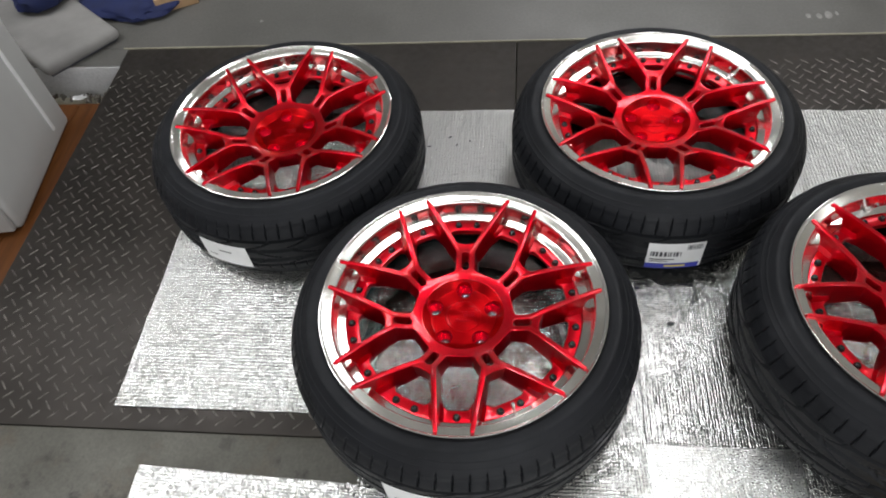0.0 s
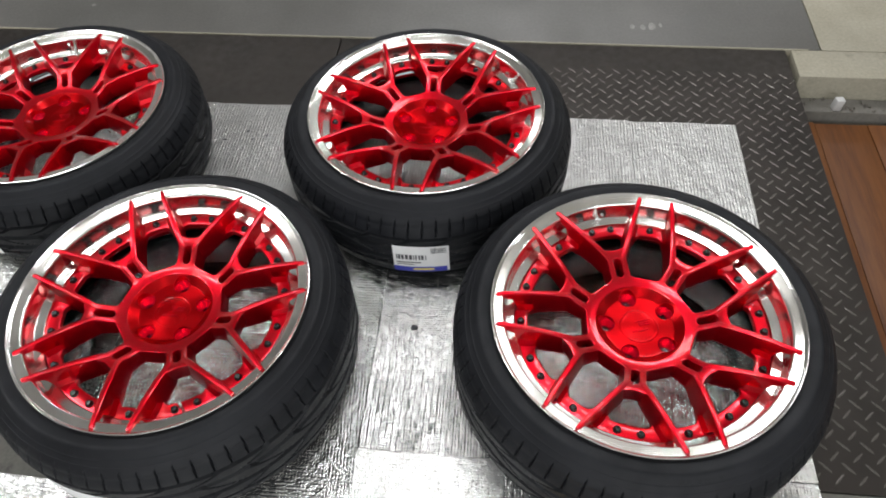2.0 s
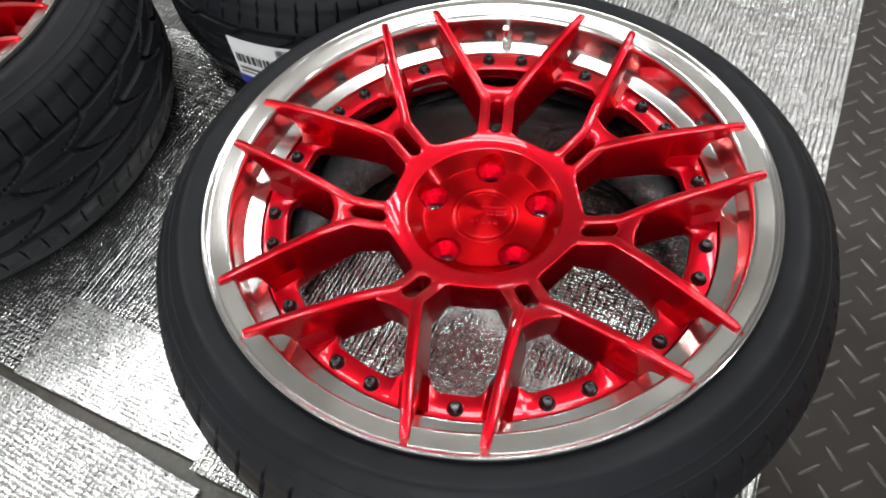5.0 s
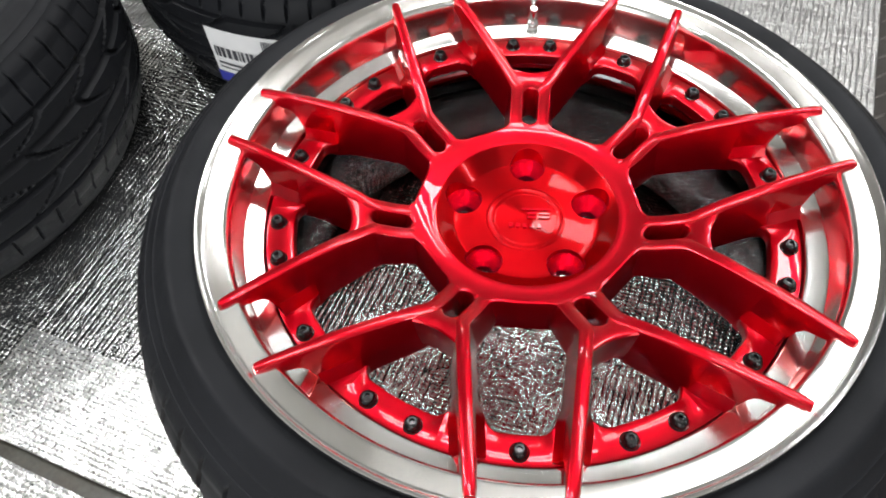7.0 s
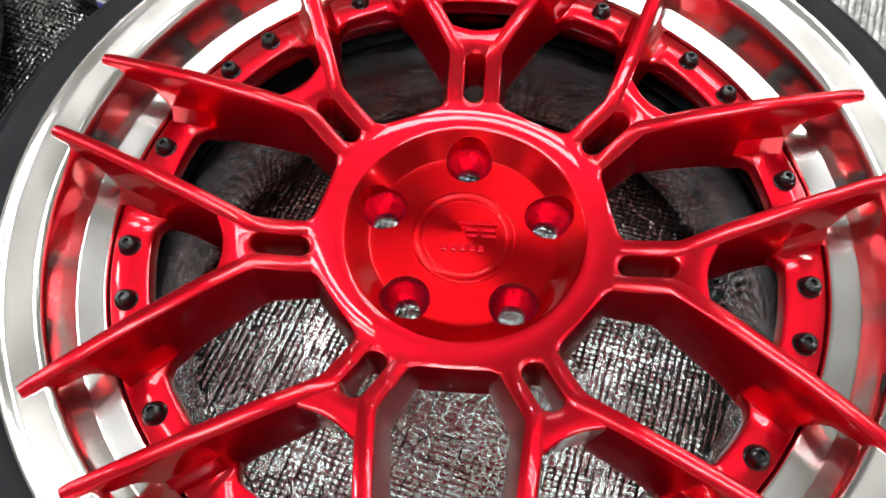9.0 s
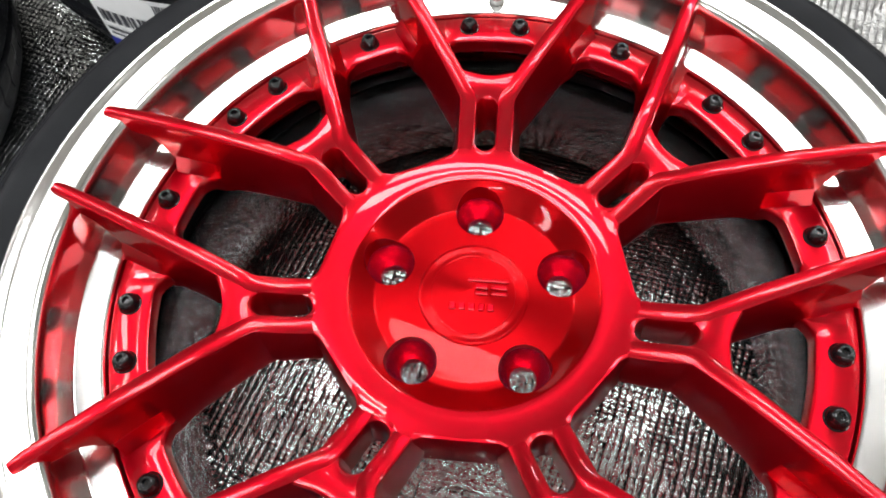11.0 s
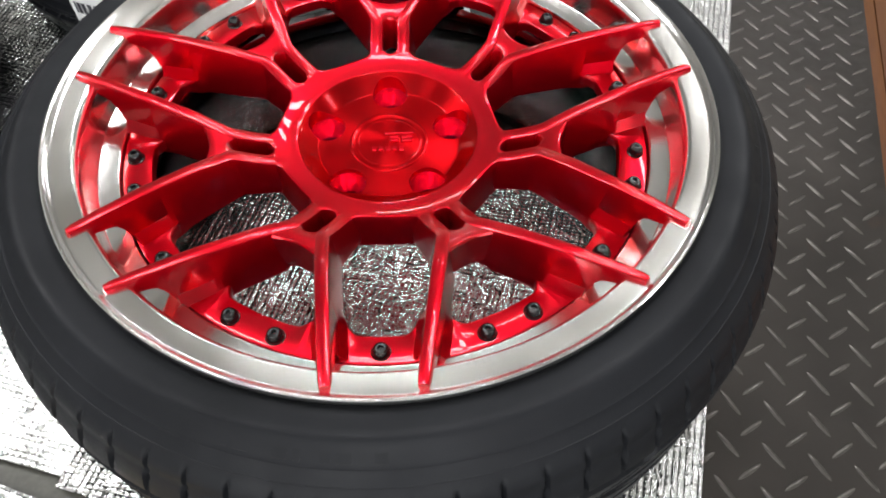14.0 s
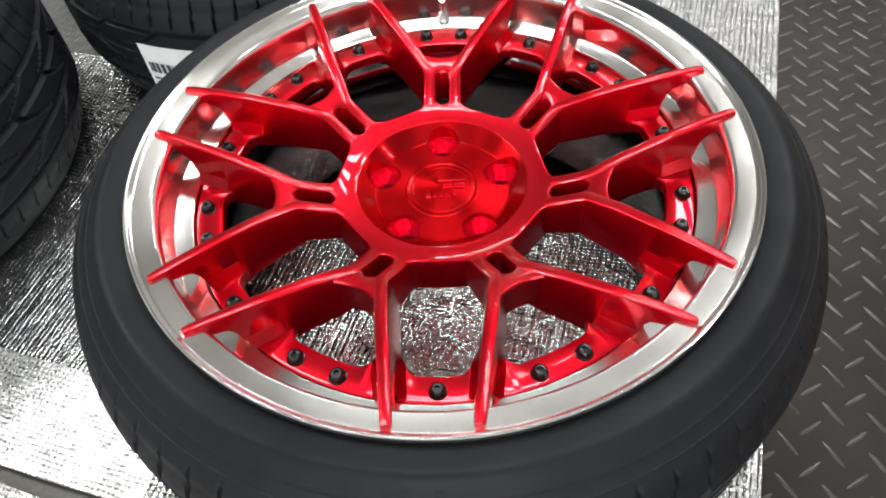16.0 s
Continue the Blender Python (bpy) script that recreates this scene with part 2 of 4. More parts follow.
PALE_CONCRETE = make_concrete("pale_concrete", (0.40, 0.40, 0.40), (0.56, 0.56, 0.56), 0.7, 0.3)
WALL = make_plain("wall_paint", (0.56, 0.555, 0.54), 0.7, 3, 0.08)
CEIL = make_plain("ceiling_paint", (0.7, 0.7, 0.68), 0.7, 3, 0.12)
# white enamel darkened in its base colour to match the cabinet's shading
WHITE = make_plain("shaded_white_enamel", (0.46, 0.46, 0.45), 0.4, 5, 0.05, 0.03)
PAPER = make_plain("label_paper", (0.8, 0.8, 0.8), 0.55, 30, 0.04)
INK = make_plain("label_ink", (0.05, 0.05, 0.06), 0.6)
BLUE = make_plain("label_blue", (0.03, 0.04, 0.35), 0.5)
YELLOW_INK = make_plain("label_yellow", (0.7, 0.55, 0.1), 0.5)
GREY_CLOTH = make_plain("grey_cloth", (0.19, 0.185, 0.178), 0.8, 6, 0.2, 0.4)
BLUE_CLOTH = make_plain("blue_cloth", (0.007, 0.014, 0.07), 0.85, 10, 0.3, 0.4)
CHALK = make_plain("pale_paint", (0.2, 0.196, 0.185), 0.7, 60, 0.3)
CARD = make_plain("cardboard", (0.42, 0.27, 0.15), 0.8, 12, 0.15, 0.2)
YELLOW_WOOD = make_plain("pale_wood", (0.55, 0.38, 0.16), 0.6, 30, 0.2, 0.2)
DEBRIS = make_plain("grey_debris", (0.11, 0.10, 0.085), 0.85, 40, 0.5, 0.5)


# ---- mesh helpers ----
def part(name, bm, mat, parent=None, label="", sharp=35, at=None):
    me = bpy.data.meshes.new(name)
    if isinstance(bm, bmesh.types.BMesh):
        bmesh.ops.recalc_face_normals(bm, faces=bm.faces)
        bm.to_mesh(me)
        bm.free()
    else:
        me.from_pydata(bm[0], [], bm[1])
    me.materials.append(mat)
    me.shade_smooth()
    me.set_sharp_from_angle(angle=radians(sharp))
    return part_of(name, me, parent, label, at)


def part_of(name, me, parent=None, label="", at=None):
    ob = new(name, me)
    if parent is not None:
        ob.parent = parent
    if at is not None:
        ob.matrix_local = at
    if label:
        ob["label"] = label
    return ob


def mesh_of(name, data, mat, sharp=35):
    ob = part(name, data, mat, None, "", sharp)
    me = ob.data
    bpy.data.objects.remove(ob)
    return me


def box(bm, lo, hi, bevel=0.0, m=None, seg=2):
    size = [hi[i] - lo[i] for i in range(3)]
    mid = [(hi[i] + lo[i]) / 2 for i in range(3)]
    made = bmesh.ops.create_cube(bm, size=1.0, matrix=Matrix.Translation(mid) @ Matrix.Diagonal((*size, 1)))
    vs = made["verts"]
    if bevel:
        es = list({e for v in vs for e in v.link_edges})
        r = bmesh.ops.bevel(bm, geom=es, offset=bevel, segments=seg, affect="EDGES", profile=0.5)
        vs = list({v for f in r["faces"] for v in f.verts} | {v for v in vs if v.is_valid})
    if m is not None:
        bmesh.ops.transform(bm, matrix=m, verts=vs)
    return vs


def lathe(profile, n, closed=False):
    """Vertices and faces of a profile of (r, z) turned about z."""
    verts, faces = [], []
    k = len(profile)
    for i in range(n):
        a = 2 * math.pi * i / n
        ca, sa = math.cos(a), math.sin(a)
        verts += [(r * ca, r * sa, z) for r, z in profile]
    for i in range(n):
        j = (i + 1) % n
        for q in range(k if closed else k - 1):
            w = (q + 1) % k
            faces.append((i * k + q, j * k + q, j * k + w, i * k + w))
    return verts, faces


def lerp(x, pts):
    return float(np.interp(x, [p[0] for p in pts], [p[1] for p in pts]))


def slab(name, lo, hi, mat, bevel=0.002, label="", category="", kind="", parent=None):
    bm = bmesh.new()
    box(bm, lo, hi, bevel)
    ob = part(name, bm, mat, parent)
    if label or category or kind:
        tagged(ob, label, category, "", kind)
    return ob


# ---- structure ----
PIT = -0.1
PLATE = (-2.03, -0.205, 0.535, 1.08)
slab("floor_back", (-6.0, 1.086, -0.3), (0.636, 9.0, 0.0), GREY_FLOOR, 0.004, "smooth grey painted concrete floor behind the steel plate", "floor", "structure")
slab("floor_edge_strip", (-2.05, 1.0805, -0.3), (0.6, 1.0855, 0.003), BEIGE_FLOOR, 0.001, "thin pale edge strip of the grey floor", "trim", "structure")
slab("floor_corner", (0.638, 1.0853, -0.3), (6.0, 9.0, 0.0), BEIGE_FLOOR, 0.0, "worn beige concrete floor slab", "floor", "structure")
slab("floor_corner_edge", (0.552, 0.965, -0.3), (6.0, 1.0851, 0.0), BEIGE_FLOOR, 0.004, "worn beige concrete floor edge beside the steel plate", "floor", "structure")
slab("gutter", (0.545, 0.906, -0.3), (6.0, 0.9645, -0.074), GUTTER, 0.004, "dirty concrete gutter along the floor slab", "gutter", "structure")
slab("floor_corner_left_face", (-6.0, 0.993, -0.3), (-2.034, 0.9978, -0.004), PALE_CONCRETE, 0.001, "pale concrete face of the ledge", "floor", "structure")
slab("floor_corner_left", (-6.0, 0.998, -0.3), (-2.034, 1.0855, 0.0), GREY_FLOOR, 0.003, "grey painted concrete ledge", "floor", "structure")
slab("floor_front", (-6.0, -5.0, -0.3), (6.0, -0.2055, -0.004), FRONT_FLOOR, 0.002, "stained grey concrete floor with oil spots", "floor", "structure")
slab("pit_floor", (-6.0, -0.209, -0.32), (6.0, 1.08, -0.125), BEIGE_FLOOR, 0.0, "concrete bottom under the steel plate", "floor", "structure")
slab("ceiling", (-6.2, -5.2, CEILING), (6.2, 9.2, CEILING + 0.15), CEIL, 0.0, "pale painted ceiling", "ceiling", "structure")
for nm, lo, hi in (("wall_west", (-6.2, -5.2, -0.3), (-6.0, 9.2, CEILING)), ("wall_east", (6.0, -5.2, -0.3), (6.2, 9.2, CEILING)),
                   ("wall_south_left", (-6.0, -5.2, -0.3), (DOOR[0], -5.0, CEILING)), ("wall_south_right", (DOOR[1], -5.2, -0.3), (6.0, -5.0, CEILING)),
                   ("wall_south_lintel", (DOOR[0], -5.2, DOOR[2]), (DOOR[1], -5.0, CEILING)), ("wall_north", (-6.0, 9.0, -0.3), (6.0, 9.2, CEILING))):
    slab(nm, lo, hi, WALL, 0.0, "plain pale painted wall", "wall", "structure")

for lx, ly, long, wide, watts in LAMPS:
    bm = bmesh.new()
    box(bm, (lx - long / 2 - 0.05, ly - wide / 2 - 0.03, CEILING - HANG - 0.04), (lx + long / 2 + 0.05, ly + wide / 2 + 0.03, CEILING - 0.001), 0.01)
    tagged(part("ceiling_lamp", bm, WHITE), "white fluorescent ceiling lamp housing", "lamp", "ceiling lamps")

# wood decking beside the plate
def planks(edges, y0, y1, name, label):
    deck = tagged(new(name), label, "decking", "", "structure")
    for a, b in zip(edges, edges[1:]):
        bm = bmesh.new()
        box(bm, (a + 0.001, y0, -0.124), (b - 0.001, y1 + random.uniform(-0.003, 0.003), PIT + random.uniform(-0.002, 0.002)), 0.002)
        part("plank", bm, WOOD, deck)


planks([0.56, 0.611] + [0.755 + 0.145 * i for i in range(9)], -0.2, 0.888, "wood_deck", "orange-brown varnished boards beside the steel plate")
planks([-3.6 + 0.156 * i for i in range(11)], -0.2, 0.93, "wood_deck_left", "brown wooden boards beside the steel plate")


# ---- steel tread plate ----
def lug_mesh():
    """A raised almond bar along x."""
    vs, fs = [], []
    n = 8
    for i in range(n + 1):
        t = i / n * 2 - 1
        hw = 0.0024 * math.sqrt(max(0.0, 1 - t * t)) + 0.0003
        hz = 0.0017 * (1 - t * t) ** 0.6
        x = t * 0.0155
        vs += [(x, -hw, 0), (x, -hw * 0.4, hz), (x, hw * 0.4, hz), (x, hw, 0)]
    for i in range(n):
        for q in range(3):
            a = i * 4 + q
            fs.append((a, a + 4, a + 5, a + 1))
    return vs, fs


def tread_plate():
    top = tagged(new("tread_plate"), "dark worn steel chequer plate platform", "steel plate", "", "structure")
    x0, y0, x1, y1 = PLATE
    for a, b in ((x0, -0.7695), (-0.7665, x1)):
        bm = bmesh.new()
        box(bm, (a, y0, -0.012), (b, y1, 0.0), 0.0015)
        part("plate_sheet", bm, STEEL, top)
    for xb in (x0 + 0.02, -0.75, x1 - 0.03):
        bm = bmesh.new()
        box(bm, (xb - 0.015, y0 + 0.01, -0.124), (xb + 0.015, y1 - 0.01, -0.0125), 0.002)
        part("plate_rib", bm, STEEL, top)
    lv, lf = lug_mesh()
    lug = mesh_of("tread_lug", (lv, lf), LUG, 60)
    lv = np.array(lv)
    V, F = [], []
    px, py, ox, oy = 0.0417, 0.0431, 0.4478, 0.0562
    count = 0
    for i in range(-62, 8):
        for j in range(-6, 30):
            for k in (0, 1):
                y = oy + (j + 0.5 * k) * py
                x = ox + (i + 0.5 * k) * px + 0.019 * (y - oy)
                if not (x0 + 0.012 < x < x1 - 0.005 and y0 + 0.003 < y < 0.975):
                    continue
                if -1.25 < x < -0.42 and y > 0.755:
                    continue
                if -1.58 < x < 0.31 and -0.13 < y < 0.73:
                    continue
                a = radians(-45 if k == 0 else 45) + random.uniform(-0.04, 0.04)
                s = 1.0 if k == 0 else 0.95
                c, sn = math.cos(a) * s, math.sin(a) * s
                if x > 0.338:
                    part_of("tread_lug", lug, top, "", pose(x, y, -0.0002, 0, 0, math.degrees(a)) @ Matrix.Diagonal((s, s, random.uniform(0.75, 1.05), 1)))
                    continue
                q = np.stack([x + lv[:, 0] * c - lv[:, 1] * sn, y + lv[:, 0] * sn + lv[:, 1] * c, lv[:, 2] * random.uniform(0.75, 1.05) - 0.0002], 1)
                F += [tuple(v + count for v in f) for f in lf]
                count += len(lv)
                V.append(q)
    lugs = part("tread_lugs", (np.concatenate(V).tolist(), F), LUG, top, "raised worn steel lugs", 60)
    lugs["kind"] = "stuff"


tread_plate()


# ---- foil mats ----
def foil_mat(x0, y0, x1, y1, z, turn, mat, label, thick=0.004, rag=0.002, cell=0.02):
    """A thin quilted sheet with a slightly uneven edge and soft waves."""
    nx, ny = max(2, int((x1 - x0) / cell)), max(2, int((y1 - y0) / cell))
    V, F = [], []
    ph = random.uniform(0, 50)
    for side in (1, 0):
        for j in range(ny + 1):
            for i in range(nx + 1):
                x, y = x0 + (x1 - x0) * i / nx, y0 + (y1 - y0) * j / ny
                e = noise.noise((x * 9 + ph, y * 9, 1.0)) * rag
                f = noise.noise((x * 9, y * 9 + ph, 4.0)) * rag
                zz = z + side * thick + (noise.noise((x * 5 + ph, y * 5, 7.0)) + 1) * 0.0012 * side
                if side and (i in (0, nx) or j in (0, ny)):
                    zz += 0.0022 * max(0.0, noise.noise((x * 14 + ph, y * 14, 2.0)) + 0.35)
                V.append((x + (e if i in (0, nx) else 0), y + (f if j in (0, ny) else 0), zz))
    w, o = nx + 1, (nx + 1) * (ny + 1)
    for j in range(ny):
        for i in range(nx):
            a = j * w + i
            F.append((a, a + 1, a + w + 1, a + w))
            F.append((o + a, o + a + w, o + a + w + 1, o + a + 1))
    for i in range(nx):
        F.append((i, o + i, o + i + 1, i + 1))
        a = ny * w + i
        F.append((a, a + 1, o + a + 1, o + a))
    for j in range(ny):
        a = j * w
        F.append((a, a + w, o + a + w, o + a))
        a = j * w + nx
        F.append((a, o + a, o + a + w, a + w))
    ob = part("foil_mat", (V, F), mat, None, "", 50)
    ob.matrix_world = pose(0, 0, 0, 0, 0, turn)
    return tagged(ob, label, "mat", "foil mats")


MAT_Z = 0.0004
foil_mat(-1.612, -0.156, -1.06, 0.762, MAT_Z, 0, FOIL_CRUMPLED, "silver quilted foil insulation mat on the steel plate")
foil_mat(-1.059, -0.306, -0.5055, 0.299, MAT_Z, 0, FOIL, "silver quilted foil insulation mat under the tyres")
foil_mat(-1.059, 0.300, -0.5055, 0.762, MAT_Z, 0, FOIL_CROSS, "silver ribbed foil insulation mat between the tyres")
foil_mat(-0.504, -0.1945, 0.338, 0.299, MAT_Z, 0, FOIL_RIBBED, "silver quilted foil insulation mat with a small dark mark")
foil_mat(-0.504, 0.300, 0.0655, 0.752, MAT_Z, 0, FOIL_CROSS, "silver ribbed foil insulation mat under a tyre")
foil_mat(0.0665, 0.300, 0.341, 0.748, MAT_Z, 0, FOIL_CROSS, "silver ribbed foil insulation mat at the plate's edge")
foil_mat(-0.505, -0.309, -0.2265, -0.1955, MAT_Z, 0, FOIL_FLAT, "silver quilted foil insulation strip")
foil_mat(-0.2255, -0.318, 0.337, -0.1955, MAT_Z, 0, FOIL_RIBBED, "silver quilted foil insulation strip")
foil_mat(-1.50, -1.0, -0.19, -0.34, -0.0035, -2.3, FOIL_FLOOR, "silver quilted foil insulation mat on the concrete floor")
for x, y, r in ((-0.945, 0.655, 0.005), (-0.925, 0.625, 0.004), (-0.89, 0.64, 0.004), (-1.0, 0.62, 0.005)):
    bm = bmesh.new()
    bmesh.ops.create_icosphere(bm, subdivisions=1, radius=r, matrix=pose(x, y, 0.006, 0, 0, x * 900) @ Matrix.Diagonal((1.4, 0.6, 0.3, 1)))
    tagged(part("dirt_speck", bm, INK), "small dark speck of dirt on the foil", "dirt", "dirt specks")
floor_back = bpy.data.objects["floor_back"]
for x, y, w, d in ((0.108, 1.175, 0.007, 0.014), (0.138, 1.173, 0.008, 0.016), (0.166, 1.178, 0.011, 0.018), (0.192, 1.186, 0.005, 0.012), (-1.615, 1.217, 0.006, 0.006)):
    ring = []
    bm = bmesh.new()
    for i in range(14):
        a = i * 2 * math.pi / 14
        q = 1 + 0.35 * noise.noise((x * 70 + math.cos(a), y * 70 + math.sin(a), 0.5))
        ring.append(bm.verts.new((x + w * q * math.cos(a), y + d * q * math.sin(a), 0.0006)))
    bm.faces.new(ring)
    part("paint_smudge", bm, CHALK, floor_back, "pale paint smudge")
bm = bmesh.new()
bmesh.ops.create_icosphere(bm, subdivisions=2, radius=0.008, matrix=pose(-0.428, 0.078, 0.006) @ Matrix.Diagonal((1, 0.8, 0.25, 1)))
tagged(part("dirt_speck", bm, INK), "small black speck of dirt on the foil", "dirt")


# ---- wheels ----
STEP = 2 * math.pi / 7
BETA = radians(6.73)
TIP = 0.258


def top_z(r):
    """Height of the spokes' top under the tips' plane."""
    curve = [(0.0, -0.0480), (0.0765, -0.0476), (0.091, -0.0452), (0.11, -0.0385), (0.13, -0.0275), (0.16, -0.0168), (0.20, -0.0075), (0.235, -0.0022), (0.258, 0.0), (0.27, 0.001)]
    return sum(lerp(r + q * 0.0015, curve) for q in range(-4, 5)) / 9


def spoke_bmesh():
    """One forked spoke along +x: two stems with a slot between them, that part into two blades."""
    bm = bmesh.new()
    tip = Vector((TIP * math.cos(STEP / 2 - BETA), TIP * math.sin(STEP / 2 - BETA)))
    bend = Vector((0.1325, 0.0134))
    for s in (1, -1):
        way = (tip - bend).normalized()
        pts = [Vector((u, 0.0128)) for u in (0.086, 0.093, 0.099, 0.104, 0.110, 0.116, 0.122, 0.128)]
        pts += [bend]
        reach = [0.1395 + 0.0045 * q for q in range(10)] + [0.1835, 0.186, 0.1885, 0.191, 0.1935, 0.1965, 0.2005, 0.2055, 0.2105, 0.2155, 0.2200, 0.2224, 0.2231, 0.2248, 0.2270, 0.2300, 0.2335, 0.238, 0.243, 0.248, 0.253, 0.258]
        half, past = bend.dot(way), bend.length_squared
        pts += [bend + way * (math.sqrt(half * half - past + r * r) - half) for r in reach]
        rings = []
        for i, p in enumerate(pts):
            a, b = pts[max(0, i - 1)], pts[min(len(pts) - 1, i + 1)]
            d = (b - a).normalized()
            nr = Vector((-d.y, d.x))
            r = p.length
            zt = top_z(r) - (0.003, 0.0004, 0.0)[min(i, 2)]
            wt = lerp(r, [(0.08, 0.0120), (0.125, 0.0120), (0.15, 0.0115), (0.20, 0.0105), (0.25, 0.0088), (0.258, 0.0084)])
            low = lerp(r, [(0.08, -0.076), (0.13, -0.066), (0.19, -0.060), (0.2224, -0.058)])
            under = zt - lerp(r, [(0.22, 0.016), (0.24, 0.0125), (0.258, 0.0075)])
            knee = lerp(r, [(0.08, -0.068), (0.13, -0.060), (0.174, -0.0520), (0.188, -0.0456), (0.2224, -0.0452)])
            zm = lerp(r, [(0.08, -0.06), (0.13, -0.050), (0.174, -0.0425), (0.190, -0.0370), (0.2225, -0.0355), (0.2270, -0.028), (0.235, zt - 0.008), (0.258, zt - 0.005)])
            if r > 0.2226:
                t = min(1.0, (r - 0.2226) / 0.0105)
                low = -0.044 + (under + 0.044) * (1 - (1 - t) ** 2.6)
                knee = low + 0.0006
                zm = max(low + 0.0015, zm)
            # how far the foot spreads to each side where it runs into the bolted ring
            spread = lerp(r, [(0.08, 0.0050), (0.15, 0.0044), (0.174, 0.0044), (0.182, 0.0047), (0.186, 0.0054), (0.1895, 0.0066), (0.193, 0.0076), (0.197, 0.0080), (0.2224, 0.0080), (0.2231, 0.0014), (0.258, 0.0003)])
            waist = lerp(r, [(0.08, 0.0026), (0.18, 0.0020), (0.2225, 0.0014), (0.258, 0.0005)])
            bev = min(0.0021, wt * 0.25)
            keep = lerp(r, [(0.130, 0.0), (0.150, 1.0)])
            sec = [(-wt / 2 - spread * keep - 0.0004, low), (-wt / 2 - spread * keep - 0.0003, knee), (-wt / 2 - waist * keep - 0.0002, zm),
                   (-wt / 2, zt - bev * 1.3), (-wt / 2 + bev * 0.3, zt - bev * 0.4), (-wt / 2 + bev, zt), (0, zt + 0.0001),
                   (wt / 2 - bev, zt), (wt / 2 - bev * 0.3, zt - bev * 0.4), (wt / 2, zt - bev * 1.3), (wt / 2 + waist, zm), (wt / 2 + spread, knee), (wt / 2 + spread + 0.0001, low)]
            if i == len(pts) - 1:
                sec = [(q * 0.86, z - 0.0006 if z > zt - 0.002 else z) for q, z in sec]
            mitre = 1.0 if i != 8 else 1.04
            rings.append([bm.verts.new((p.x + nr.x * q * mitre, s * (p.y + nr.y * q * mitre), z)) for q, z in sec])
        for ra, rb in zip(rings, rings[1:]):
            k = len(ra)
            for q in range(k):
                w = (q + 1) % k
                f = (ra[q], rb[q], rb[w], ra[w])
                bm.faces.new(f if s > 0 else f[::-1])
        bm.faces.new(rings[-1])
        bm.faces.new(rings[0][::-1])
    # the bridge that closes the slot, hollowed on both sides
    grid, n = [], 12
    for i in range(n + 1):
        side = i / n * 2 - 1
        v = side * 0.0098
        inn = 0.1240 + math.sqrt(max(0.0, 0.0073 ** 2 - min(abs(v), 0.0073) ** 2))
        out = 0.1475 + 0.0050 * side ** 2
        col = []
        for t, dz in ((0, -0.036), (0, -0.0035), (0.06, -0.0016), (0.16, -0.0010), (0.5, -0.0008), (0.84, -0.0010), (0.94, -0.0016), (1, -0.0035), (1, -0.036)):
            u = inn + (out - inn) * t
            col.append(bm.verts.new((u, v + side * max(0.0, u - 0.1325) * 0.64, top_z(u) + dz)))
        grid.append(col)
    for ca, cb in zip(grid, grid[1:]):
        for q in range(len(ca) - 1):
            bm.faces.new((ca[q], cb[q], cb[q + 1], ca[q + 1]))
    return bm


def hub_edge(a):
    """Radius of the hub's outline at an angle: seven flats, notched at the slots."""
    f = (a + STEP / 2) % STEP - STEP / 2
    m = STEP / 2 - abs(f)
    r = min(0.0955 / math.cos(m), 0.108)
    side = 0.1 * abs(math.sin(f))
    slot = 0.0073
    if side < slot:
        r = min(0.1045, 0.1065 - math.sqrt(slot ** 2 - side ** 2))
    elif side < 0.0186:
        r = 0.0995
    elif side < 0.0245:
        r += 0.0022 * (1 - (side - 0.0186) / 0.0059) ** 2
    return r


